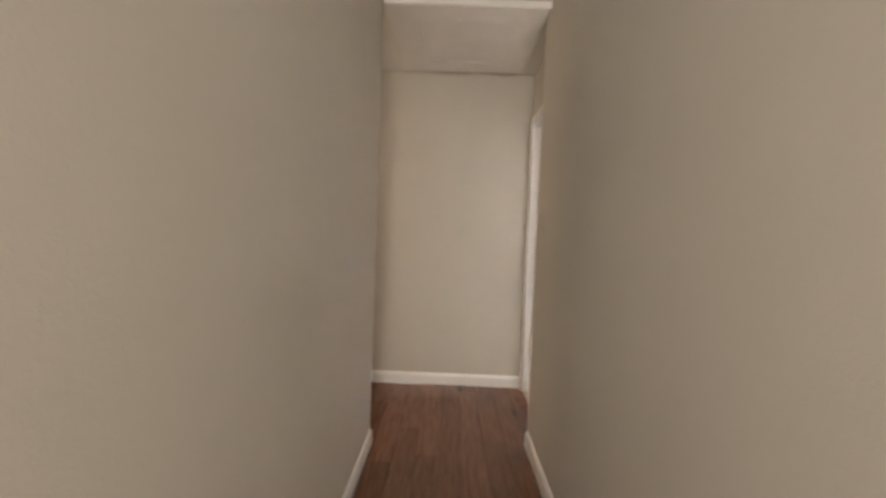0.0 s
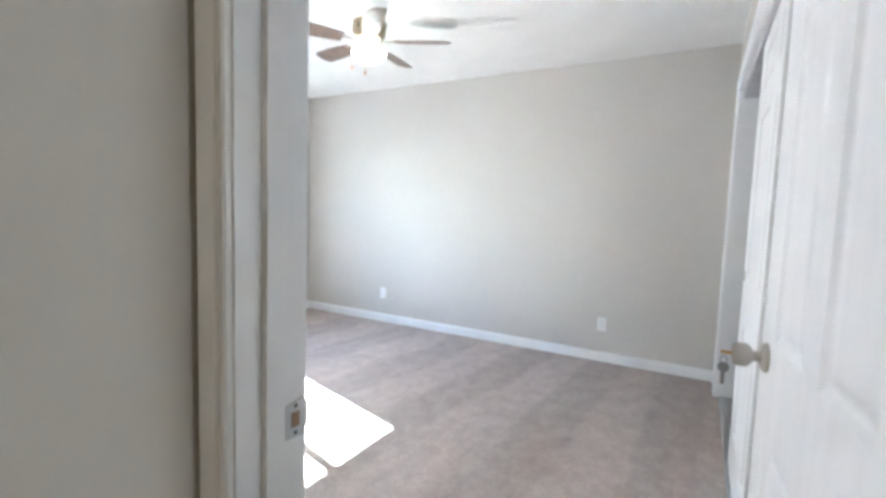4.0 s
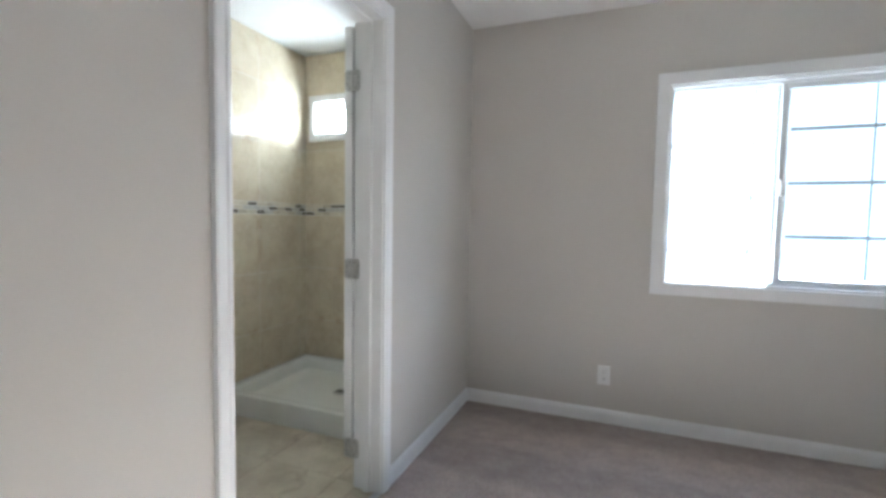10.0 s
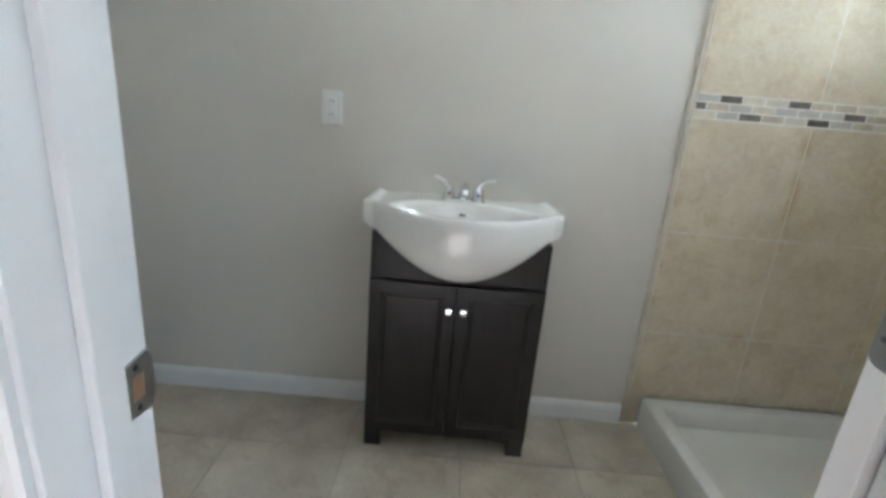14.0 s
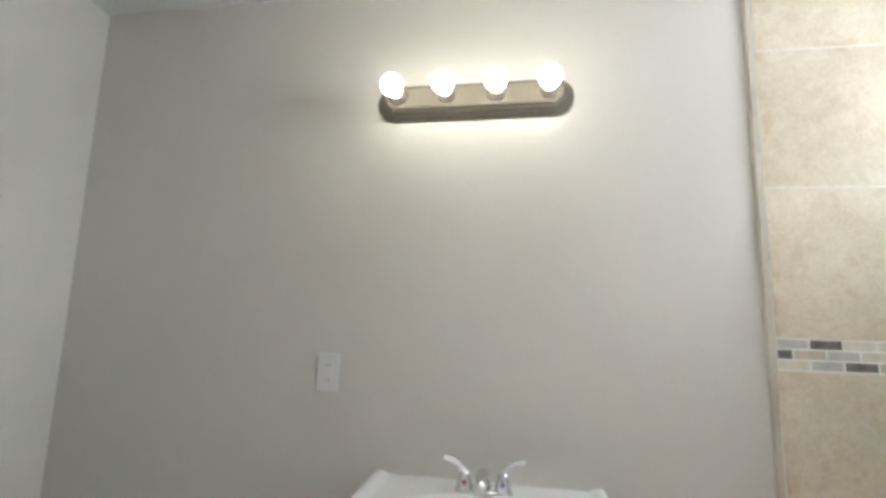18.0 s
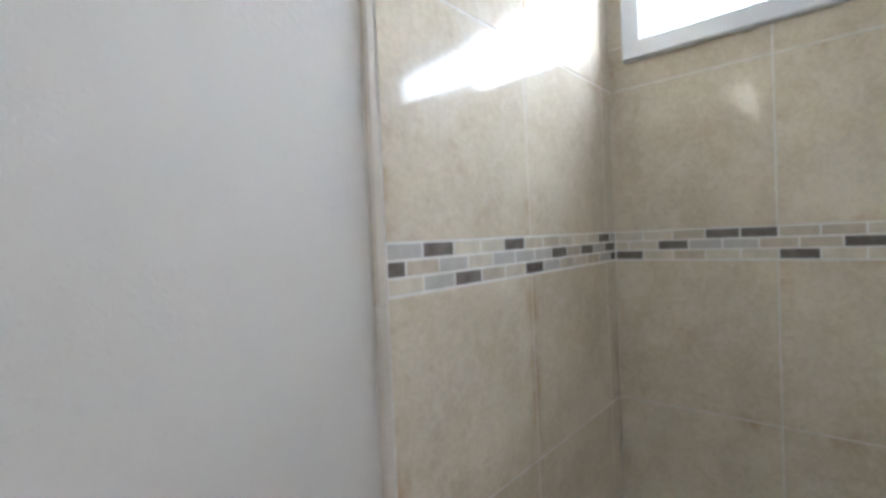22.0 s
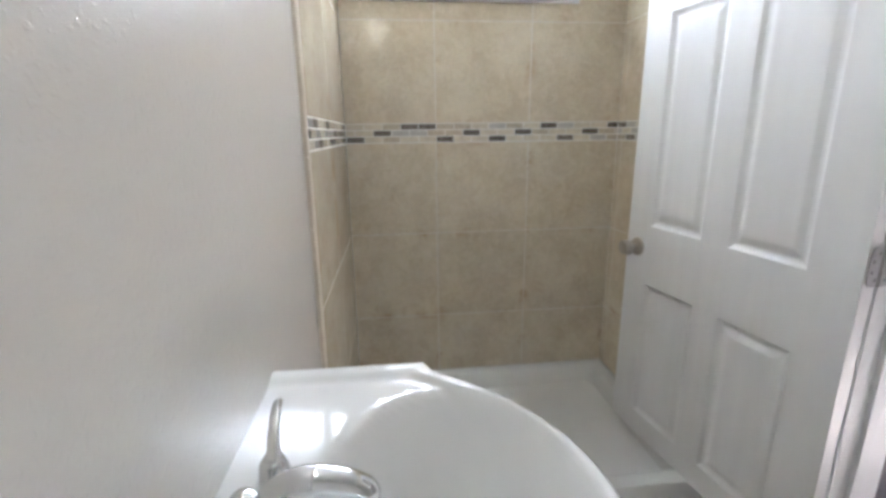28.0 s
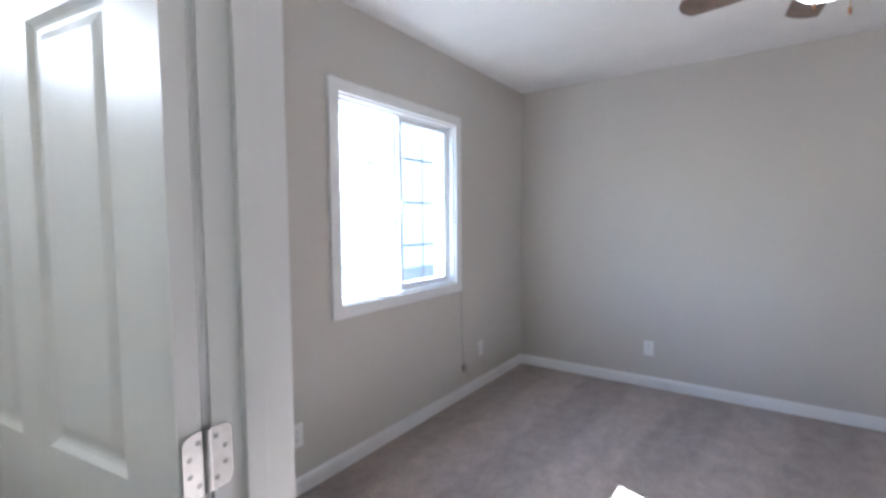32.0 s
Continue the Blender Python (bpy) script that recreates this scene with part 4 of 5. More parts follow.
for x, y, ln in ((-0.045, -0.075, 0.10), (0.05, -0.070, 0.145)):
    c = part("pull_chain", add_tube(bmesh.new(), [(x * 0.5, y * 0.5, -0.145), (x * 1.1, y * 1.3, -0.158), (x * 1.1, y * 1.45, -0.20 - ln)], 0.0012, 6), M_BRASS, fan)
    part("fob", add_lathe(bmesh.new(), ((0.0, 0), (0.004, -0.002), (0.006, -0.012), (0.005, -0.028), (0.0, -0.031)), Matrix.Translation((x * 1.1, y * 1.45, -0.20 - ln)), 12), M_FOB, c, "small wooden pull fob", smooth=True)

# ---- hall ceiling hatch ----
ht = thing("attic_hatch", Matrix.Identity(4), "white painted attic hatch with moulded panel", "attic hatch")
hx0, hx1, hy0, hy1 = 3.49, 4.48, -1.135, -0.25
bm = bmesh.new()
rings = []
for inset, drop in ((0.0, 0.0), (0.0, 0.030), (0.01, 0.035), (0.16, 0.035), (0.165, 0.028), (0.178, 0.028), (0.183, 0.036), (0.19, 0.030)):
    rings.append([(hx0 + inset, hy0 + inset, H - drop), (hx1 - inset, hy0 + inset, H - drop), (hx1 - inset, hy1 - inset, H - drop), (hx0 + inset, hy1 - inset, H - drop)])
part("frame", add_rings(bm, rings, cap0=False, cap1=False), M_TRIM, ht)
part("panel", box((hx0 + 0.19, hy0 + 0.19, H - 0.030), (hx1 - 0.19, hy1 - 0.19, H - 0.001)), M_TRIM, ht)

# lamp in the side passage
pl = thing("passage_lamp", pose(3.55, -2.75, H), "round flush ceiling lamp with warm glass", "ceiling lamp")
part("base", add_lathe(bmesh.new(), ((0.0, 0), (0.13, 0), (0.13, -0.02), (0.12, -0.025), (0, -0.025))), M_NICKEL, pl, smooth=True)
part("shade", add_lathe(bmesh.new(), ((0.0, -0.024), (0.118, -0.024), (0.115, -0.05), (0.085, -0.08), (0.04, -0.095), (0.0, -0.098))), M_HALLBULB, pl, smooth=True)

# ---- bath: shower ----
pan = thing("shower_pan", Matrix.Identity(4), "white acrylic shower pan with low curb", "shower pan")
px0, px1, py0, py1, pz = SX + 0.002, 0.81, SY + 0.012, NY - 0.012, 0.135
bm = bmesh.new()
rings = []
for inset, z in ((0.0, 0.0), (0.0, pz - 0.012), (0.004, pz - 0.003), (0.012, pz), (0.052, pz), (0.062, pz - 0.006), (0.070, pz - 0.02), (0.082, 0.062), (0.10, 0.052), (0.20, 0.047)):
    r = 0.012 + inset * 0.25
    ring = []
    for cx, cy, a0 in ((px1 - inset - r, py1 - inset - r, 0), (px0 + inset + r, py1 - inset - r, 90), (px0 + inset + r, py0 + inset + r, 180), (px1 - inset - r, py0 + inset + r, 270)):
        for k in range(5):
            a = radians(a0 + 22.5 * k)
            ring.append((cx + r * math.cos(a), cy + r * math.sin(a), z))
    rings.append(ring)
part("basin", add_rings(bm, rings), M_ACRYLIC, pan, smooth=True)
dr = part("drain", add_lathe(bmesh.new(), ((0.0, 0), (0.050, 0.0), (0.050, 0.004), (0.042, 0.006), (0.0, 0.005)), Matrix.Translation((0.335, -0.779, 0.0465))), M_STEEL, pan, "round steel drain", smooth=True)
for i in range(-2, 3):
    part("drain_slot", box((0.335 - 0.026 + abs(i) * 0.004, -0.779 + i * 0.012 - 0.003, 0.0515), (0.335 + 0.026 - abs(i) * 0.004, -0.779 + i * 0.012 + 0.003, 0.0535)), M_DARK, dr)

vm = Matrix.Translation((0.375, NY - 0.012, 0.955)) @ Matrix.Rotation(radians(90), 4, "X")
valve = thing("shower_valve", vm, "round chrome shower valve with knob", "shower valve")
part("escutcheon", add_lathe(bmesh.new(), ((0.0, 0), (0.088, 0.0), (0.086, 0.006), (0.070, 0.012), (0.035, 0.016), (0.0, 0.016))), M_CHROME, valve, smooth=True)
part("stem", add_lathe(bmesh.new(), ((0.0, 0.014), (0.022, 0.014), (0.020, 0.045), (0.0, 0.045))), M_CHROME, valve, smooth=True)
kn = part("knob", add_lathe(bmesh.new(), ((0.0, 0.040), (0.026, 0.040), (0.031, 0.052), (0.030, 0.068), (0.022, 0.082), (0.012, 0.094), (0.0, 0.097)), n=16), M_CHROME, valve, smooth=True)
part("lever", add_tube(bmesh.new(), [(0, 0, 0.06), (-0.012, -0.036, 0.064)], [0.009, 0.006], 10), M_CHROME, kn, smooth=True)

sh = thing("wall_shower", Matrix.Identity(4), "chrome shower head on bent arm", "shower head")
part("flange", add_lathe(bmesh.new(), ((0.0, 0), (0.030, 0.0), (0.028, 0.006), (0.015, 0.012), (0.0, 0.012)), Matrix.Translation((0.30, NY - 0.012, 1.945)) @ Matrix.Rotation(radians(90), 4, "X")), M_CHROME, sh, smooth=True)
part("arm", add_tube(bmesh.new(), curve_points([(0.30, NY - 0.012, 1.945), (0.30, NY - 0.06, 1.945), (0.298, NY - 0.11, 1.925), (0.295, NY - 0.15, 1.885)]), 0.010, 12), M_CHROME, sh, smooth=True)
hd = Matrix.Translation((0.294, NY - 0.155, 1.880)) @ Matrix.Rotation(radians(180 - 42), 4, "X")
h1 = part("head", add_lathe(bmesh.new(), ((0.0, -0.01), (0.013, -0.01), (0.016, 0.012), (0.022, 0.025), (0.036, 0.055), (0.039, 0.066), (0.037, 0.072), (0.0, 0.072)), hd), M_CHROME, sh, smooth=True)
part("nozzle_face", add_lathe(bmesh.new(), ((0.0, 0.0715), (0.032, 0.0715), (0.031, 0.074), (0.0, 0.074)), hd), M_STEEL, h1, "grey nozzle face", smooth=True)

# ---- vanity ----
vx0, vx1 = 1.323, 1.900
vyf = -1.105
vc = (vx0 + vx1) / 2
van = thing("vanity_cabinet", pose(vc, SY, 0), "espresso wood vanity cabinet with two doors", "vanity")
hw, dep, top = (vx1 - vx0) / 2, vyf - SY, 0.80
part("side_panel", box((-hw, 0.014, 0.0), (-hw + 0.016, dep, top), 0.0015), M_ESPRESSO, van)
part("side_panel", box((hw - 0.016, 0.014, 0.0), (hw, dep, top), 0.0015), M_ESPRESSO, van)
part("bottom_panel", box((-hw + 0.016, 0.014, 0.085), (hw - 0.016, dep - 0.003, 0.10)), M_ESPRESSO, van)
part("back_panel", box((-hw + 0.016, 0.014, 0.10), (hw - 0.016, 0.020, top)), M_ESPRESSO, van)
# front apron with the scoop under the basin
bm = bmesh.new()
lo, hi = [], []
n = 24
for i in range(n + 1):
    x = -hw + 0.0165 + (2 * hw - 0.033) * i / n
    u = x / hw
    lo.append((x, 0.6475))
    hi.append((x, 0.800 - 0.088 * max(0.0, 1 - (u / 0.86) ** 2) ** 0.6))
ring = lo + hi[::-1]
for i in range(n):
    for y in (dep - 0.018, dep - 0.001):
        bm.faces.new([bm.verts.new((p[0], y, p[1])) for p in (lo[i], lo[i + 1], hi[i + 1], hi[i])])
    for s in (lo, hi):
        bm.faces.new([bm.verts.new(p) for p in ((s[i][0], dep - 0.018, s[i][1]), (s[i + 1][0], dep - 0.018, s[i + 1][1]), (s[i + 1][0], dep - 0.001, s[i + 1][1]), (s[i][0], dep - 0.001, s[i][1]))])
part("apron", bm, M_ESPRESSO, van)
part("toe_rail", box((-hw + 0.016, dep - 0.018, 0.055), (hw - 0.016, dep - 0.002, 0.085), 0.002), M_ESPRESSO, van)
for s in (-1, 1):
    part("foot", box((s * (hw - 0.03) - 0.03, dep - 0.03, 0.0), (s * (hw - 0.03) + 0.03, dep + 0.004, 0.075), 0.003), M_ESPRESSO, van)
    part("foot", box((s * (hw - 0.02) - 0.02, 0.014, 0.0), (s * (hw - 0.02) + 0.02, 0.05, 0.06), 0.003), M_ESPRESSO, van)
    x0, x1 = (0.0015, hw - 0.002) if s > 0 else (-hw + 0.002, -0.0015)
    zb, zt, t = 0.075, 0.645, 0.017
    bm = bmesh.new()
    rects = []
    for inset, y in ((0, 0), (0, t - 0.002), (0.002, t), (0.040, t), (0.044, t - 0.006), (0.050, t - 0.006), (0.056, t - 0.010), (0.062, t - 0.010)):
        rects.append([(x0 + inset, dep + 0.001 + y, zb + inset), (x1 - inset, dep + 0.001 + y, zb + inset), (x1 - inset, dep + 0.001 + y, zt - inset), (x0 + inset, dep + 0.001 + y, zt - inset)])
    dd = part("cabinet_door", add_rings(bm, rects), M_ESPRESSO, van)
    part("knob", add_lathe(bmesh.new(), ((0.0, 0), (0.007, 0.0), (0.006, 0.010), (0.013, 0.016), (0.0145, 0.022), (0.010, 0.028), (0.0, 0.029)),
         Matrix.Translation((s * 0.024, dep + 0.001 + t, 0.562)) @ Matrix.Rotation(radians(-90), 4, "X"), 18), M_CHROME, dd, "round chrome knob", smooth=True)

# the basin: a shelf along the wall with a belly that bulges over the doors
sxh, sz = 0.322, 0.888
scx = 1.615
yb = SY + 0.0005
ystr = 0.258        # depth of the straight sides
ybel = 0.436        # depth in the middle of the belly


def front(u):
    """Depth of the front edge: flat ends, a soft inward bend, then the belly."""
    raw = -0.035 + (ybel - ystr + 0.035) * max(0.0, 1 - (abs(u) * sxh / 0.300) ** 2) ** 0.80
    a = abs(u) * sxh - (sxh - 0.03)
    corner = 0.03 - math.sqrt(max(0.0, 0.03 ** 2 - a * a)) if a > 0 else 0.0
    return ystr - corner + 0.5 * (raw + math.sqrt(raw * raw + 0.012 ** 2))


def ease(a, b, t):
    t = min(1.0, max(0.0, (t - a) / (b - a)))
    return t * t * (3 - 2 * t)


sink = thing("sink", pose(scx, yb, 0), "glossy white ceramic basin with rounded belly", "sink")
N, K = 84, 64


def top_z(x, y):
    u = x / sxh
    d = math.hypot(x / 0.232, (y - 0.262) / (0.160 if y < 0.262 else 0.152))
    e = min(sxh - abs(x), (front(u) - y) * 0.92)
    lip = 0.009 * (1 - ease(0.020, 0.048, e)) - 0.006 * (1 - ease(0.0, 0.008, e)) ** 2
    bowl = 0.152 * ease(0.0, 1.0, (1.03 - d) / 0.50) ** 0.72
    return sz + lip - bowl


bm = bmesh.new()
rows = []
for j in range(K + 1):
    v = j / K
    row = []
    for i in range(N + 1):
        u = -math.cos(math.pi * i / N) * 0.55 + (2 * i / N - 1) * 0.45
        y = front(u) * (0.5 - 0.5 * math.cos(math.pi * v)) * 0.6 + front(u) * v * 0.4
        x = u * sxh
        row.append(bm.verts.new((x, y, top_z(x, y))))
    rows.append(row)
for r0, r1 in zip(rows, rows[1:]):
    for i in range(N):
        bm.faces.new((r0[i], r0[i + 1], r1[i + 1], r1[i]))
# outer skin: from the rim down to the foot of the belly
rim = [r[0] for r in rows] + rows[-1][1:-1] + [r[-1] for r in rows][::-1]
last = rim
steps = 14
for k in range(1, steps + 1):
    t = k / steps
    ring = []
    for vtx in rim:
        x, y, z = vtx.co
        u = x / sxh
        belly = max(0.0, 1 - (abs(u) / 0.99) ** 2.0)
        if t < 0.3:
            q = t / 0.3
            xx, yy = x * (1 + 0.006 * math.sin(q * math.pi)), y * (1 + 0.006 * math.sin(q * math.pi))
            zz = z - 0.060 * q
        else:
            q = (t - 0.3) / 0.7
            inn = math.sin(q * math.pi / 2)
            drop = 1 - math.cos(q * math.pi / 2)
            xx = x * (1 - 0.30 * drop ** 1.2)
            yy = y - max(0.0, y - 0.20) * (0.55 * drop ** 1.3)
            zz = z - 0.060 - (0.012 + 0.140 * belly ** 0.9 * min(1.0, y / 0.25)) * inn
        ring.append(bm.verts.new((xx, yy, zz)))
    m = len(rim)
    for i in range(m - 1):
        bm.faces.new((last[i], last[i + 1], ring[i + 1], ring[i]))
    last = ring
ring = [bm.verts.new((v.co.x * 0.86, 0.03 + v.co.y * 0.80, 0.690)) for v in last]
for i in range(len(last) - 1):
    bm.faces.new((last[i], last[i + 1], ring[i + 1], ring[i]))
bm.faces.new(ring)
part("basin", bm, M_CERAMIC, sink, smooth=75)
of = Matrix.Translation((0.0, 0.138, 0.850)) @ Matrix.Rotation(radians(-68), 4, "X")
part("overflow", add_lathe(bmesh.new(), ((0.0, 0), (0.012, 0.0), (0.012, 0.002), (0.010, 0.0025), (0, 0.0025)), of, 16, 1.0, 0.33), M_DARK, sink, "dark overflow slot")
ds = part("drain", add_lathe(bmesh.new(), ((0.0, 0), (0.022, 0.0), (0.022, 0.003), (0.016, 0.004), (0.0, 0.003)), Matrix.Translation((0, 0.262, 0.738))), M_CHROME, sink, smooth=True)
part("stopper", add_lathe(bmesh.new(), ((0.0, 0), (0.013, 0.0), (0.012, 0.005), (0.0, 0.006)), Matrix.Translation((0, 0.262, 0.742)), 16), M_CHROME, ds, smooth=True)

fz = sz - 0.007
fau = thing("faucet", pose(scx, yb + 0.068, fz), "chrome two-lever centerset faucet", "faucet")
bm = bmesh.new()
ring0 = [(0.078 * math.copysign(min(1, abs(math.cos(a)) ** 0.5), math.cos(a)), 0.026 * math.copysign(abs(math.sin(a)) ** 0.8, math.sin(a))) for a in [2 * math.pi * i / 32 for i in range(32)]]
add_rings(bm, [[(x * s, y * s, z) for x, y in ring0] for s, z in ((1, 0), (1, 0.008), (0.95, 0.014), (0.80, 0.017))])
part("base_plate", bm, M_CHROME, fau, smooth=True)
part("spout", add_tube(bmesh.new(), curve_points([(0, 0.0, 0.012), (0, 0.006, 0.042), (0, 0.028, 0.060), (0, 0.062, 0.064), (0, 0.094, 0.053), (0, 0.103, 0.040)]),
     [0.0205, 0.0200, 0.0195, 0.0190, 0.0185, 0.0180] + [0.0168] * 12 + [0.0150] * 13, 18, 0.88), M_CHROME, fau, smooth=True)
part("lift_rod", add_tube(bmesh.new(), [(0, -0.016, 0.01), (0, -0.016, 0.050)], 0.0028, 8), M_CHROME, fau, smooth=True)
part("lift_knob", add_lathe(bmesh.new(), ((0, 0), (0.006, 0.001), (0.0115, 0.004), (0.012, 0.008), (0.007, 0.012), (0.0, 0.013)), Matrix.Translation((0, -0.016, 0.047)), 18), M_CHROME, fau, smooth=True)
for s, dot in ((-1, M_BLUE), (1, M_RED)):
    hb = part("handle", add_lathe(bmesh.new(), ((0.0, 0.010), (0.022, 0.012), (0.021, 0.026), (0.016, 0.040), (0.015, 0.050), (0.011, 0.056), (0.0, 0.058)), Matrix.Translation((s * 0.051, 0, 0))), M_CHROME, fau, smooth=True)
    part("lever", add_tube(bmesh.new(), curve_points([(s * 0.050, 0, 0.044), (s * 0.059, -0.001, 0.060), (s * 0.075, -0.003, 0.076), (s * 0.095, -0.005, 0.084), (s * 0.110, -0.006, 0.085)]),
         [0.0150, 0.0145, 0.0140, 0.0135, 0.0128, 0.0120] + [0.0102] * 6 + [0.0090] * 6 + [0.0084] * 5 + [0.0076, 0.005], 14, 0.62), M_CHROME, hb, smooth=True)
    part("dot", add_lathe(bmesh.new(), ((0, 0), (0.0048, 0.0), (0.004, 0.0012), (0, 0.0014)), Matrix.Translation((s * 0.051, 0.0192, 0.033)) @ Matrix.Rotation(radians(-75), 4, "X"), 12), dot, hb)

# ---- vanity light ----
lx0, lx1, lz = 1.362, 1.982, 2.020
vl = thing("vanity_light", pose((lx0 + lx1) / 2, SY, lz), "four-globe nickel light bar, lit", "wall lamp")
L, R = (lx1 - lx0) / 2, 0.058
bm = bmesh.new()
rings = []
for grow, y in ((0.0, 0.0), (0.0, 0.012), (-0.006, 0.014), (-0.006, 0.024), (-0.014, 0.027), (-0.014, 0.038), (-0.022, 0.042), (-0.022, 0.050), (-0.030, 0.053)):
    ring = []
    for a0, cx in ((-90, L - R), (90, -L + R)):
        for k in range(9):
            a, r = radians(a0 + 180 * k / 8), R + grow
            if grow < 0:        # the raised steps have chamfered ends
                f = k / 8 * 3
                i = min(2, int(f))
                (p0, q0), (p1, q1) = ((0, -1), (0.72, -0.42), (0.72, 0.42), (0, 1))[i:i + 2]
                px, pz = p0 + (p1 - p0) * (f - i), q0 + (q1 - q0) * (f - i)
                if cx < 0:
                    px, pz = -px, -pz
                ring.append((cx + r * px, y, r * pz))
            else:
                ring.append((cx + r * math.cos(a), y, r * math.sin(a)))
    rings.append(ring)
part("backplate", add_rings(bm, rings), M_SATIN, vl, "stepped brushed nickel backplate")
for i in range(4):
    x = -0.231 + 0.154 * i
    turn = Matrix.Translation((x, 0.053, 0.004)) @ Matrix.Rotation(radians(-90), 4, "X")
    so = part("socket", add_lathe(bmesh.new(), ((0.0, 0), (0.030, 0.0), (0.029, 0.004), (0.022, 0.014), (0.020, 0.030), (0.0, 0.030))
              , turn), M_NICKEL, vl, smooth=True)
    prof = [(0.0, 0.028), (0.014, 0.028), (0.016, 0.040)] + [(0.033 * math.sin(radians(a)), 0.076 - 0.033 * math.cos(radians(a))) for a in range(38, 181, 12)] + [(0.0, 0.109)]
    part("bulb", add_lathe(bmesh.new(), prof, turn, 24), M_BULB, so, "lit round globe bulb", smooth=True)

# ---- toilet ----
toi = thing("toilet", pose(EX, -0.545, 0, 0, 0, 90), "white ceramic two-piece toilet with closed lid", "toilet")
# local: y = distance out of the wall, x to the side


def oval(cx, cy, rx, ry_back, ry_front, z, n=36):
    return [(cx + rx * math.sin(2 * math.pi * i / n), cy + (ry_front if math.cos(2 * math.pi * i / n) > 0 else ry_back) * math.cos(2 * math.pi * i / n), z) for i in range(n)]


bm = bmesh.new()
tank_rings = []
for z, w, y0, y1 in ((0.395, 0.175, 0.03, 0.165), (0.42, 0.190, 0.02, 0.185), (0.60, 0.205, 0.014, 0.200), (0.765, 0.212, 0.012, 0.205)):
    ring = []
    r = 0.035
    for cx, cy, a0 in ((w - r, y1 - r, 0), (-w + r, y1 - r, 90), (-w + r, y0 + r, 180), (w - r, y0 + r, 270)):
        for k in range(6):
            a = radians(a0 + 18 * k)
            ring.append((cx + r * math.cos(a), cy + r * math.sin(a), z))
    tank_rings.append(ring)
tk = part("tank", add_rings(bm, tank_rings), M_CERAMIC, toi, smooth=True)
bm = bmesh.new()
rings = []
for grow, z in ((-0.004, 0.764), (0.008, 0.770), (0.010, 0.790), (0.004, 0.800), (-0.010, 0.803)):
    ring = []
    r = 0.038
    w, y0, y1 = 0.215 + grow, 0.010 - min(grow, 0.0), 0.210 + grow
    for cx, cy, a0 in ((w - r, y1 - r, 0), (-w + r, y1 - r, 90), (-w + r, y0 + r, 180), (w - r, y0 + r, 270)):
        for k in range(6):
            a = radians(a0 + 18 * k)
            ring.append((cx + r * math.cos(a), cy + r * math.sin(a), z))
    rings.append(ring)
part("tank_lid", add_rings(bm, rings), M_CERAMIC, tk, smooth=True)
part("flush_lever", add_tube(bmesh.new(), [(0.15, 0.205, 0.715), (0.15, 0.222, 0.715), (0.12, 0.228, 0.710), (0.075, 0.228, 0.702)], [0.008, 0.008, 0.006, 0.005], 10), M_CHROME, tk, "chrome flush lever", smooth=True)
bm = bmesh.new()
add_rings(bm, [oval(0, 0.36, 0.105, 0.24, 0.16, 0.0), oval(0, 0.36, 0.105, 0.24, 0.16, 0.03), oval(0, 0.37, 0.095, 0.23, 0.15, 0.06), oval(0, 0.38, 0.105, 0.23, 0.17, 0.16),
               oval(0, 0.40, 0.145, 0.24, 0.22, 0.27), oval(0, 0.42, 0.175, 0.24, 0.25, 0.34), oval(0, 0.43, 0.183, 0.24, 0.258, 0.385), oval(0, 0.43, 0.178, 0.235, 0.253, 0.395)])
part("bowl", bm, M_CERAMIC, toi, smooth=True)
part("tank_shelf", box((-0.17, 0.03, 0.34), (0.17, 0.24, 0.396), 0.02, 3), M_CERAMIC, toi, smooth=True)
part("seat", add_rings(bmesh.new(), [oval(0, 0.43, 0.182, 0.205, 0.260, 0.397), oval(0, 0.43, 0.187, 0.208, 0.264, 0.403), oval(0, 0.43, 0.184, 0.206, 0.262, 0.414)]), M_PLASTIC, toi, smooth=True)
lid = part("lid", add_rings(bmesh.new(), [oval(0, 0.43, 0.178, 0.200, 0.256, 0.417), oval(0, 0.43, 0.186, 0.205, 0.262, 0.422), oval(0, 0.43, 0.183, 0.203, 0.260, 0.432), oval(0, 0.43, 0.150, 0.175, 0.230, 0.437), oval(0, 0.43, 0.05, 0.07, 0.08, 0.439)]), M_PLASTIC, toi, smooth=True)
for s in (-0.07, 0.07):
    part("hinge_cap", box((s - 0.018, 0.215, 0.398), (s + 0.018, 0.245, 0.425), 0.006), M_PLASTIC, lid)
for s in (-1, 1):
    part("bolt_cap", add_lathe(bmesh.new(), ((0.0, 0.0), (0.014, 0), (0.012, 0.016), (0, 0.02)), Matrix.Translation((s * 0.088, 0.33, 0.03)), 12), M_PLASTIC, toi, smooth=True)
sv = thing("supply_valve", Matrix.Identity(4), "chrome water supply valve and hose", "valve")
part("valve_body", add_lathe(bmesh.new(), ((0, 0), (0.022, 0), (0.02, 0.006), (0.009, 0.01), (0.009, 0.05), (0.0, 0.052)), Matrix.Translation((EX, -0.80, 0.18)) @ Matrix.Rotation(radians(-90), 4, "Y"), 14), M_CHROME, sv, smooth=True)
part("hose", add_tube(bmesh.new(), curve_points([(EX - 0.045, -0.80, 0.18), (EX - 0.06, -0.80, 0.26), (EX - 0.08, -0.74, 0.34), (EX - 0.09, -0.70, 0.395)]), 0.006, 8), M_STEEL, sv, smooth=True)

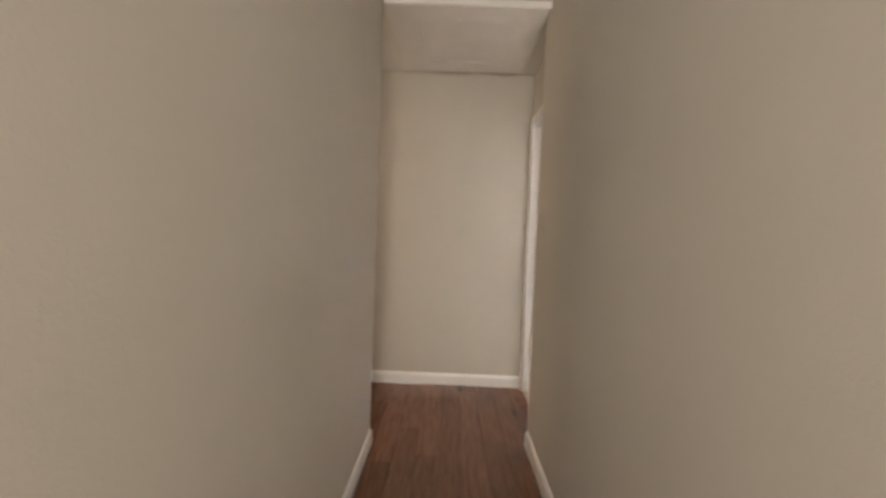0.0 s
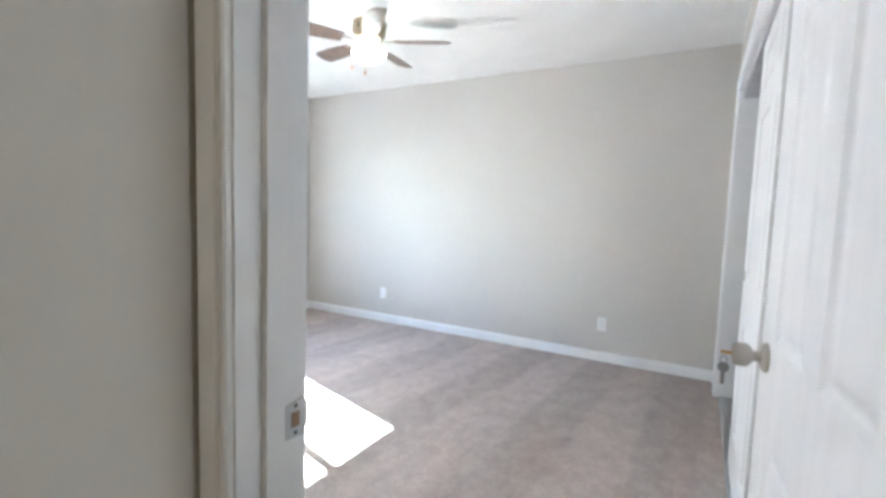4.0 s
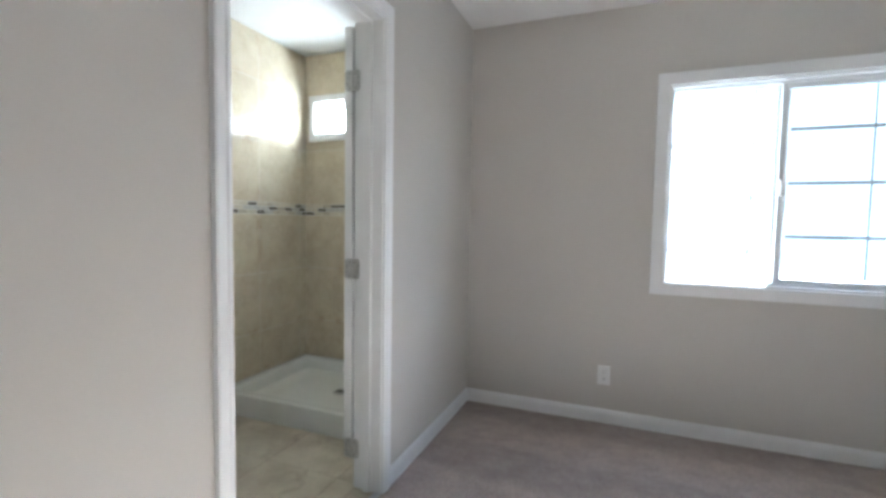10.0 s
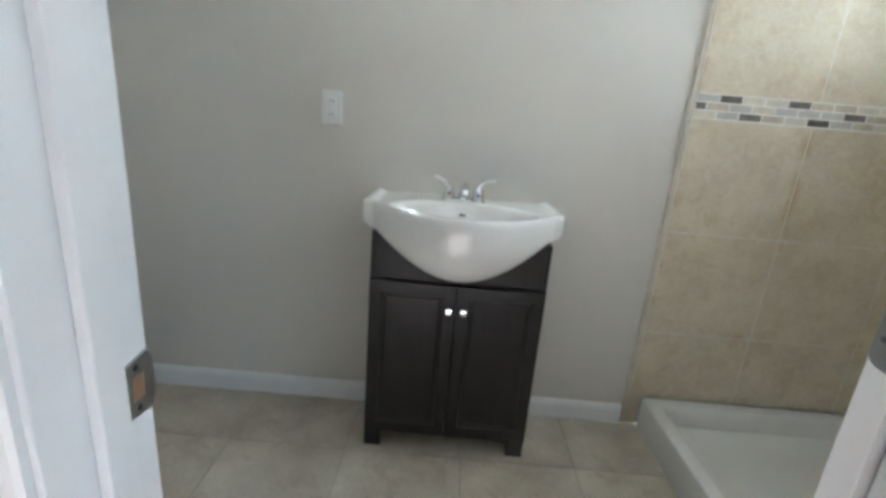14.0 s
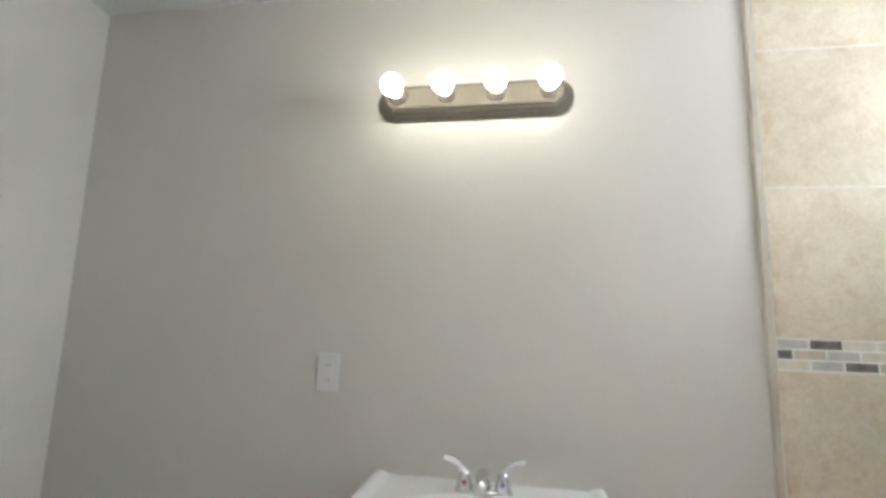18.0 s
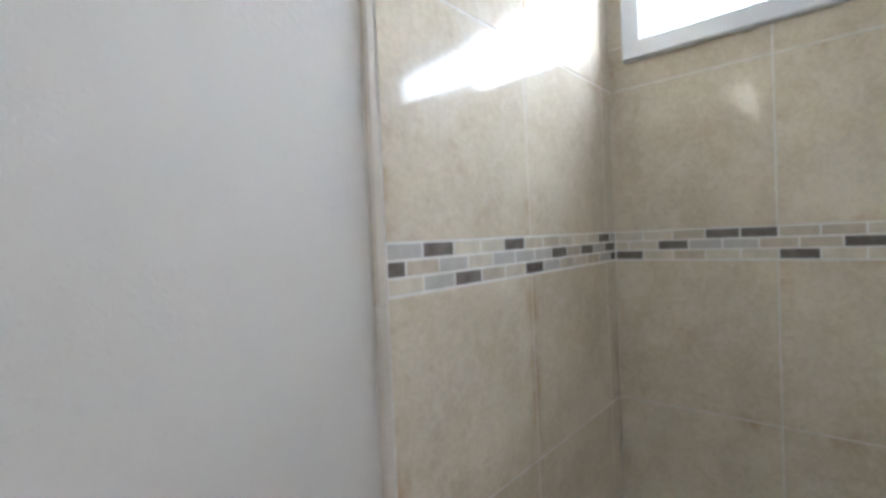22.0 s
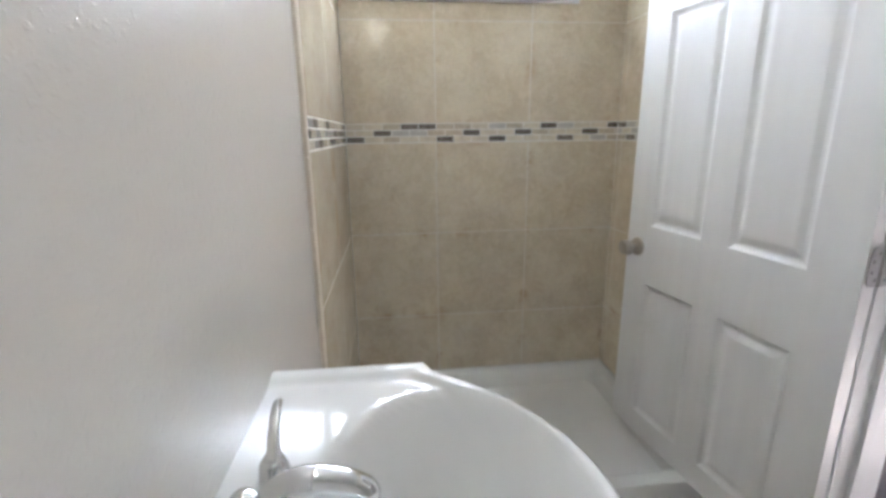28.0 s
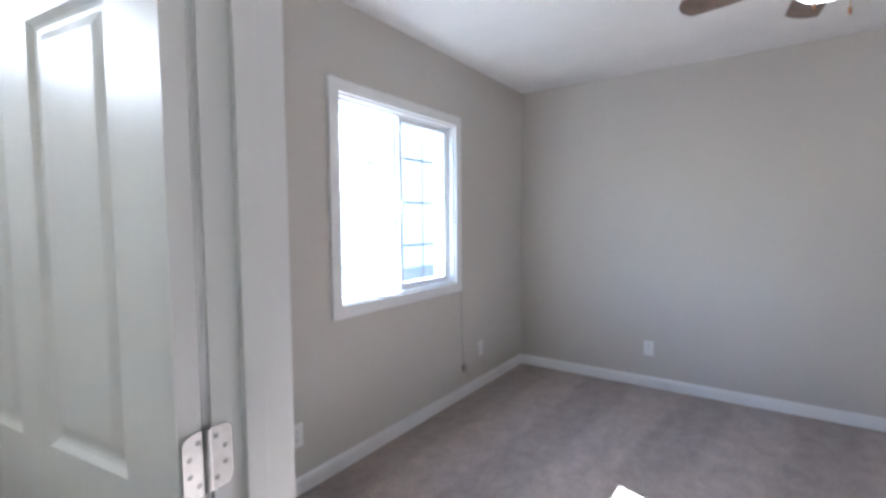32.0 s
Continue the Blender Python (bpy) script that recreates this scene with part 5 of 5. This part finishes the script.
# ---- outside ----
part("ground", box((-400, -400, -0.62), (-0.17, 400, -0.50)), M_GROUND, None, "dry pale yard ground reaching the horizon", kind="structure", category="ground")
part("ground_east", box((-0.17, -400, -0.62), (400, 400, -0.55)), M_GROUND, None, "ground under and behind the house", kind="structure", category="ground")


def house(m, w, dpt, hgt, label):
    h = thing("house", m, label, "house")
    part("wall", box((-w / 2, -dpt / 2, 0), (w / 2, dpt / 2, hgt)), M_STUCCO, h)
    bm = bmesh.new()
    ov = 0.5
    add_rings(bm, [[(-w / 2 - ov, -dpt / 2 - ov, hgt), (w / 2 + ov, -dpt / 2 - ov, hgt), (w / 2 + ov, dpt / 2 + ov, hgt), (-w / 2 - ov, dpt / 2 + ov, hgt)],
                   [(-w / 2 - ov, -dpt / 2 - ov, hgt + 0.12), (w / 2 + ov, -dpt / 2 - ov, hgt + 0.12), (w / 2 + ov, dpt / 2 + ov, hgt + 0.12), (-w / 2 - ov, dpt / 2 + ov, hgt + 0.12)],
                   [(-w / 2 + 1.2, -0.05, hgt + 1.5), (w / 2 - 1.2, -0.05, hgt + 1.5), (w / 2 - 1.2, 0.05, hgt + 1.5), (-w / 2 + 1.2, 0.05, hgt + 1.5)]])
    part("roof", bm, M_ROOF, h)
    for x, z in ((-w * 0.34, 0.9), (-w * 0.10, 0.9), (w * 0.33, 0.9), (-w * 0.34, 3.7), (-w * 0.10, 3.7), (w * 0.33, 3.7)):
        wi = part("window", add_box(bmesh.new(), (x - 0.7, dpt / 2 - 0.02, z), (x + 0.7, dpt / 2 + 0.06, z + 1.2), 0.01), M_TRIM, h)
        part("pane", box((x - 0.62, dpt / 2 + 0.05, z + 0.08), (x - 0.03, dpt / 2 + 0.07, z + 1.12)), M_DARKGLASS, wi)
        part("pane", box((x + 0.03, dpt / 2 + 0.05, z + 0.08), (x + 0.62, dpt / 2 + 0.07, z + 1.12)), M_DARKGLASS, wi)
    part("door", box((w * 0.12 - 0.45, dpt / 2 - 0.02, 0.0), (w * 0.12 + 0.45, dpt / 2 + 0.05, 2.05), 0.01), M_TRIM, h)
    return h


# made-up house, sized to hide the bright sky behind the window grille
house(pose(-13.5, 9, -0.5, 0, 0, -90), 26, 8, 6.0, "made-up pale stucco two-storey house hiding the bright sky")


# ---- tiles and planks ----


def piece_mesh(name, w, h, t, bev, mat):
    """A thin rounded piece centred on the origin in the xz plane, its face towards -y."""
    bm = bmesh.new()
    rings = []
    for inset, y in ((0.0, 0.0), (0.0, -t + bev), (bev, -t)):
        rings.append([(-w / 2 + inset, y, -h / 2 + inset), (w / 2 - inset, y, -h / 2 + inset), (w / 2 - inset, y, h / 2 - inset), (-w / 2 + inset, y, h / 2 - inset)])
    add_rings(bm, rings)
    bmesh.ops.recalc_face_normals(bm, faces=bm.faces)
    me = bpy.data.meshes.new(name)
    bm.to_mesh(me)
    bm.free()
    me.materials.append(mat)
    return me


made = {}


def piece(name, w, h, t, bev, mat, parent, m):
    key = (name, round(w, 4), round(h, 4), mat.name)
    if key not in made:
        made[key] = piece_mesh(name, w, h, t, bev, mat)
    ob = new(name, made[key])
    ob.parent = parent
    ob.matrix_basis = m
    return ob


G = 0.0042           # joint
BAND = (1.232, 1.314)


lay_rnd = random.Random(12)


def tile_wall(name, label, u_cuts, place, hole=None, u_start=None):
    """Courses of large tiles between u cuts, with the mosaic band between. place(u, z) gives the pose of a piece."""
    ob = thing(name, Matrix.Identity(4), label, "tiled wall", kind="structure")
    rows_ = [(0.135 if i == 0 else a, b) for i, (a, b) in enumerate(((0.02, 0.425), (0.425, 0.828), (0.828, BAND[0]), (BAND[1], 1.722), (1.722, 2.128), (2.128, H)))]
    for za, zb in rows_:
        for ua, ub in zip(u_cuts, u_cuts[1:]):
            cells = [(ua, ub, za, zb)]
            if hole:
                h0, h1, g0, g1 = hole
                if ub > h0 and ua < h1 and zb > g0 and za < g1:
                    cells = []
                    if za < g0:
                        cells.append((ua, ub, za, g0))
                    if zb > g1:
                        cells.append((ua, ub, g1, zb))
                    if ua < h0:
                        cells.append((ua, h0, max(za, g0), min(zb, g1)))
                    if ub > h1:
                        cells.append((h1, ub, max(za, g0), min(zb, g1)))
            for a, b, c, d in cells:
                if b - a > 0.02 and d - c > 0.02:
                    tilt = Matrix.Rotation(lay_rnd.uniform(-0.0022, 0.0022), 4, "X") @ Matrix.Rotation(lay_rnd.uniform(-0.0022, 0.0022), 4, "Z")
                    piece("tile", b - a - G, d - c - G, 0.0112, 0.0008, M_TILE, ob, place((a + b) / 2, (c + d) / 2) @ tilt)
    return ob


place_back = lambda u, z: Matrix.Translation((SX - 0.010, u, z)) @ Matrix.Rotation(radians(90), 4, "Z")
place_south = lambda u, z: Matrix.Translation((u, SY, z)) @ Matrix.Rotation(radians(180), 4, "Z")
place_north = lambda u, z: Matrix.Translation((u, NY, z))
YB = [SY + 0.010, -0.972, -0.556, NY - 0.010]
tb = tile_wall("tiled_wall_back", "beige travertine-look tiled shower wall with mosaic band", YB, place_back, (SWIN[0] - 0.002, SWIN[1] + 0.002, SWIN[2] - 0.002, SWIN[3] + 0.002))
ts = tile_wall("tiled_wall_south", "beige travertine-look tiled shower side with mosaic band", [SX, 0.030, 0.444, 0.858], place_south)
tn = tile_wall("tiled_wall_north", "beige travertine-look tiled valve wall with mosaic band", [SX, 0.005, 0.412, 0.828], place_north)
for ob, pl_, u0, u1 in ((tb, place_back, SY + 0.010, NY - 0.010), (ts, place_south, SX, 0.858), (tn, place_north, SX, 0.828)):
    bm = box((-(u1 - u0) / 2, -0.0104, -1.10), ((u1 - u0) / 2, -0.001, 1.20))
    if ob is tb:
        bm.free()
        bm = bmesh.new()
        c0 = (u0 + u1) / 2
        for a, b, c, d in ((u0, u1, 0.10, SWIN[2]), (u0, u1, SWIN[3], H), (u0, SWIN[0], SWIN[2], SWIN[3]), (SWIN[1], u1, SWIN[2], SWIN[3])):
            add_box(bm, (a - c0, -0.0104, c - 1.25), (b - c0, -0.001, d - 1.25))
    g = part("grout", bm, M_GROUT, ob)
    g.matrix_basis = pl_((u0 + u1) / 2, 1.25 if ob is tb else 1.235)
    # whiter joint mortar bedding the mosaic sticks
    g = part("mosaic_grout", box((-(u1 - u0) / 2 + 0.001, -0.0108, -0.0415), ((u1 - u0) / 2 - 0.001, -0.0100, 0.0415)), M_MGROUT, ob)
    g.matrix_basis = pl_((u0 + u1) / 2, (BAND[0] + BAND[1]) / 2)
# bullnose edge strips
for nm, x, pl_, par in (("bullnose", 0.8676, place_south, ts), ("bullnose", 0.8376, place_north, tn)):
    z = 0.0
    while z < H - 0.01:
        zz = min(z + 0.61, H)
        piece("bullnose_strip", 0.0205, zz - z - 0.001, 0.0115, 0.004, M_BULLNOSE, par, pl_(x, (z + zz) / 2))
        z += 0.61
piece("tile", 0.858 - 0.815, 0.130, 0.010, 0.0015, M_TILE, ts, place_south(0.8365, 0.068))

# mosaic band: dark, cream, beige and grey glass sticks in three courses
P = 0.0776
rows3 = [(BAND[0] + 0.0145 + 0.0268 * k) for k in range(3)]   # bottom, middle, top
DARKS = {"back": ({0, 5, 8, 12}, {2, 7, 10, 14}, {3, 4, 11, 15}),
         "south": ({2, 5, 11}, {0, 7, 9, 11}, {1, 4, 10}),
         "north": ({1, 4, 10}, {3, 5, 8}, {0, 7, 9})}
rnd = random.Random(4)
for key, par, pl_, u0, u1, rev in (("back", tb, place_back, SY + 0.012, NY - 0.012, False), ("south", ts, place_south, SX + 0.002, 0.857, True), ("north", tn, place_north, SX + 0.002, 0.827, False)):
    for k in range(3):
        off = -P / 2 if k == 1 else 0.0
        i = 0
        u = off
        while u < u1 - u0:
            a, b = max(0.0, u), min(u + P, u1 - u0)
            if b - a > 0.012:
                mat = M_MDARK if i in DARKS[key][k] else rnd.choice((M_MCREAM, M_MCREAM, M_MBEIGE, M_MCREAM if key == "back" else M_MGLASS, M_MGLASS))
                c = (a + b) / 2
                piece("mosaic_stick", round(b - a, 3) - 0.0046, 0.0222, 0.0114, 0.0006, mat, par, pl_((u1 - c) if rev else (u0 + c), rows3[k]))
            u += P
            i += 1

# bath floor tiles
fb = bpy.data.objects["floor_bath"]
T = 0.412
lay = lambda x, y: Matrix.Translation((x, y, -0.008)) @ Matrix.Rotation(radians(-90), 4, "X")
xs = [0.80] + [1.136 + T * k for k in range(-0, 5)] + [EX]
ys = [SY, -1.07, -1.07 + T, -1.07 + 2 * T, NY]
for a, b in zip(xs, xs[1:]):
    for c, d in zip(ys, ys[1:]):
        if b - a > 0.02:
            piece("tile", b - a - G, d - c - G, 0.008, 0.0015, M_FTILE, fb, lay((a + b) / 2, (c + d) / 2))
fd = bpy.data.objects["floor_doorway"]
for a, b in ((D2[0], 1.136 + T), (1.136 + T, 1.136 + 2 * T), (1.136 + 2 * T, D2[1])):
    piece("tile", b - a - G, -NY - 0.03, 0.008, 0.0015, M_FTILE, fd, lay((a + b) / 2, NY / 2 - 0.013))
# metal edge strip between tile and carpet
part("threshold_strip", box((D2[0], -0.030, -0.006), (D2[1], 0.004, 0.005), 0.002), M_ALU, None, "metal carpet edge strip in the bath doorway", kind="structure", category="threshold")

# hall planks, laid along the hall
fh = bpy.data.objects["floor_hall"]
rnd = random.Random(9)
W = 0.126
y = -3.4
while y < NY - 0.001:
    yt = min(y + W, NY)
    x = AX - rnd.uniform(0.1, 1.1)
    while x < 9.0:
        a, b = max(x, AX), min(x + 1.215, 9.0)
        # keep to the passage and the hall
        if y > HS - 0.02 or a < CS:
            if yt > SY - 0.13 and a < HX:
                a = HX
            if y < HS - 0.02:
                b = min(b, CS)
            if b - a > 0.03:
                piece("plank", round(b - a, 3) - 0.0012, round(yt - y, 4) - 0.0012, 0.008, 0.0008, M_PLANK, fh, lay((a + b) / 2, (y + yt) / 2))
        x += 1.215
    y += W
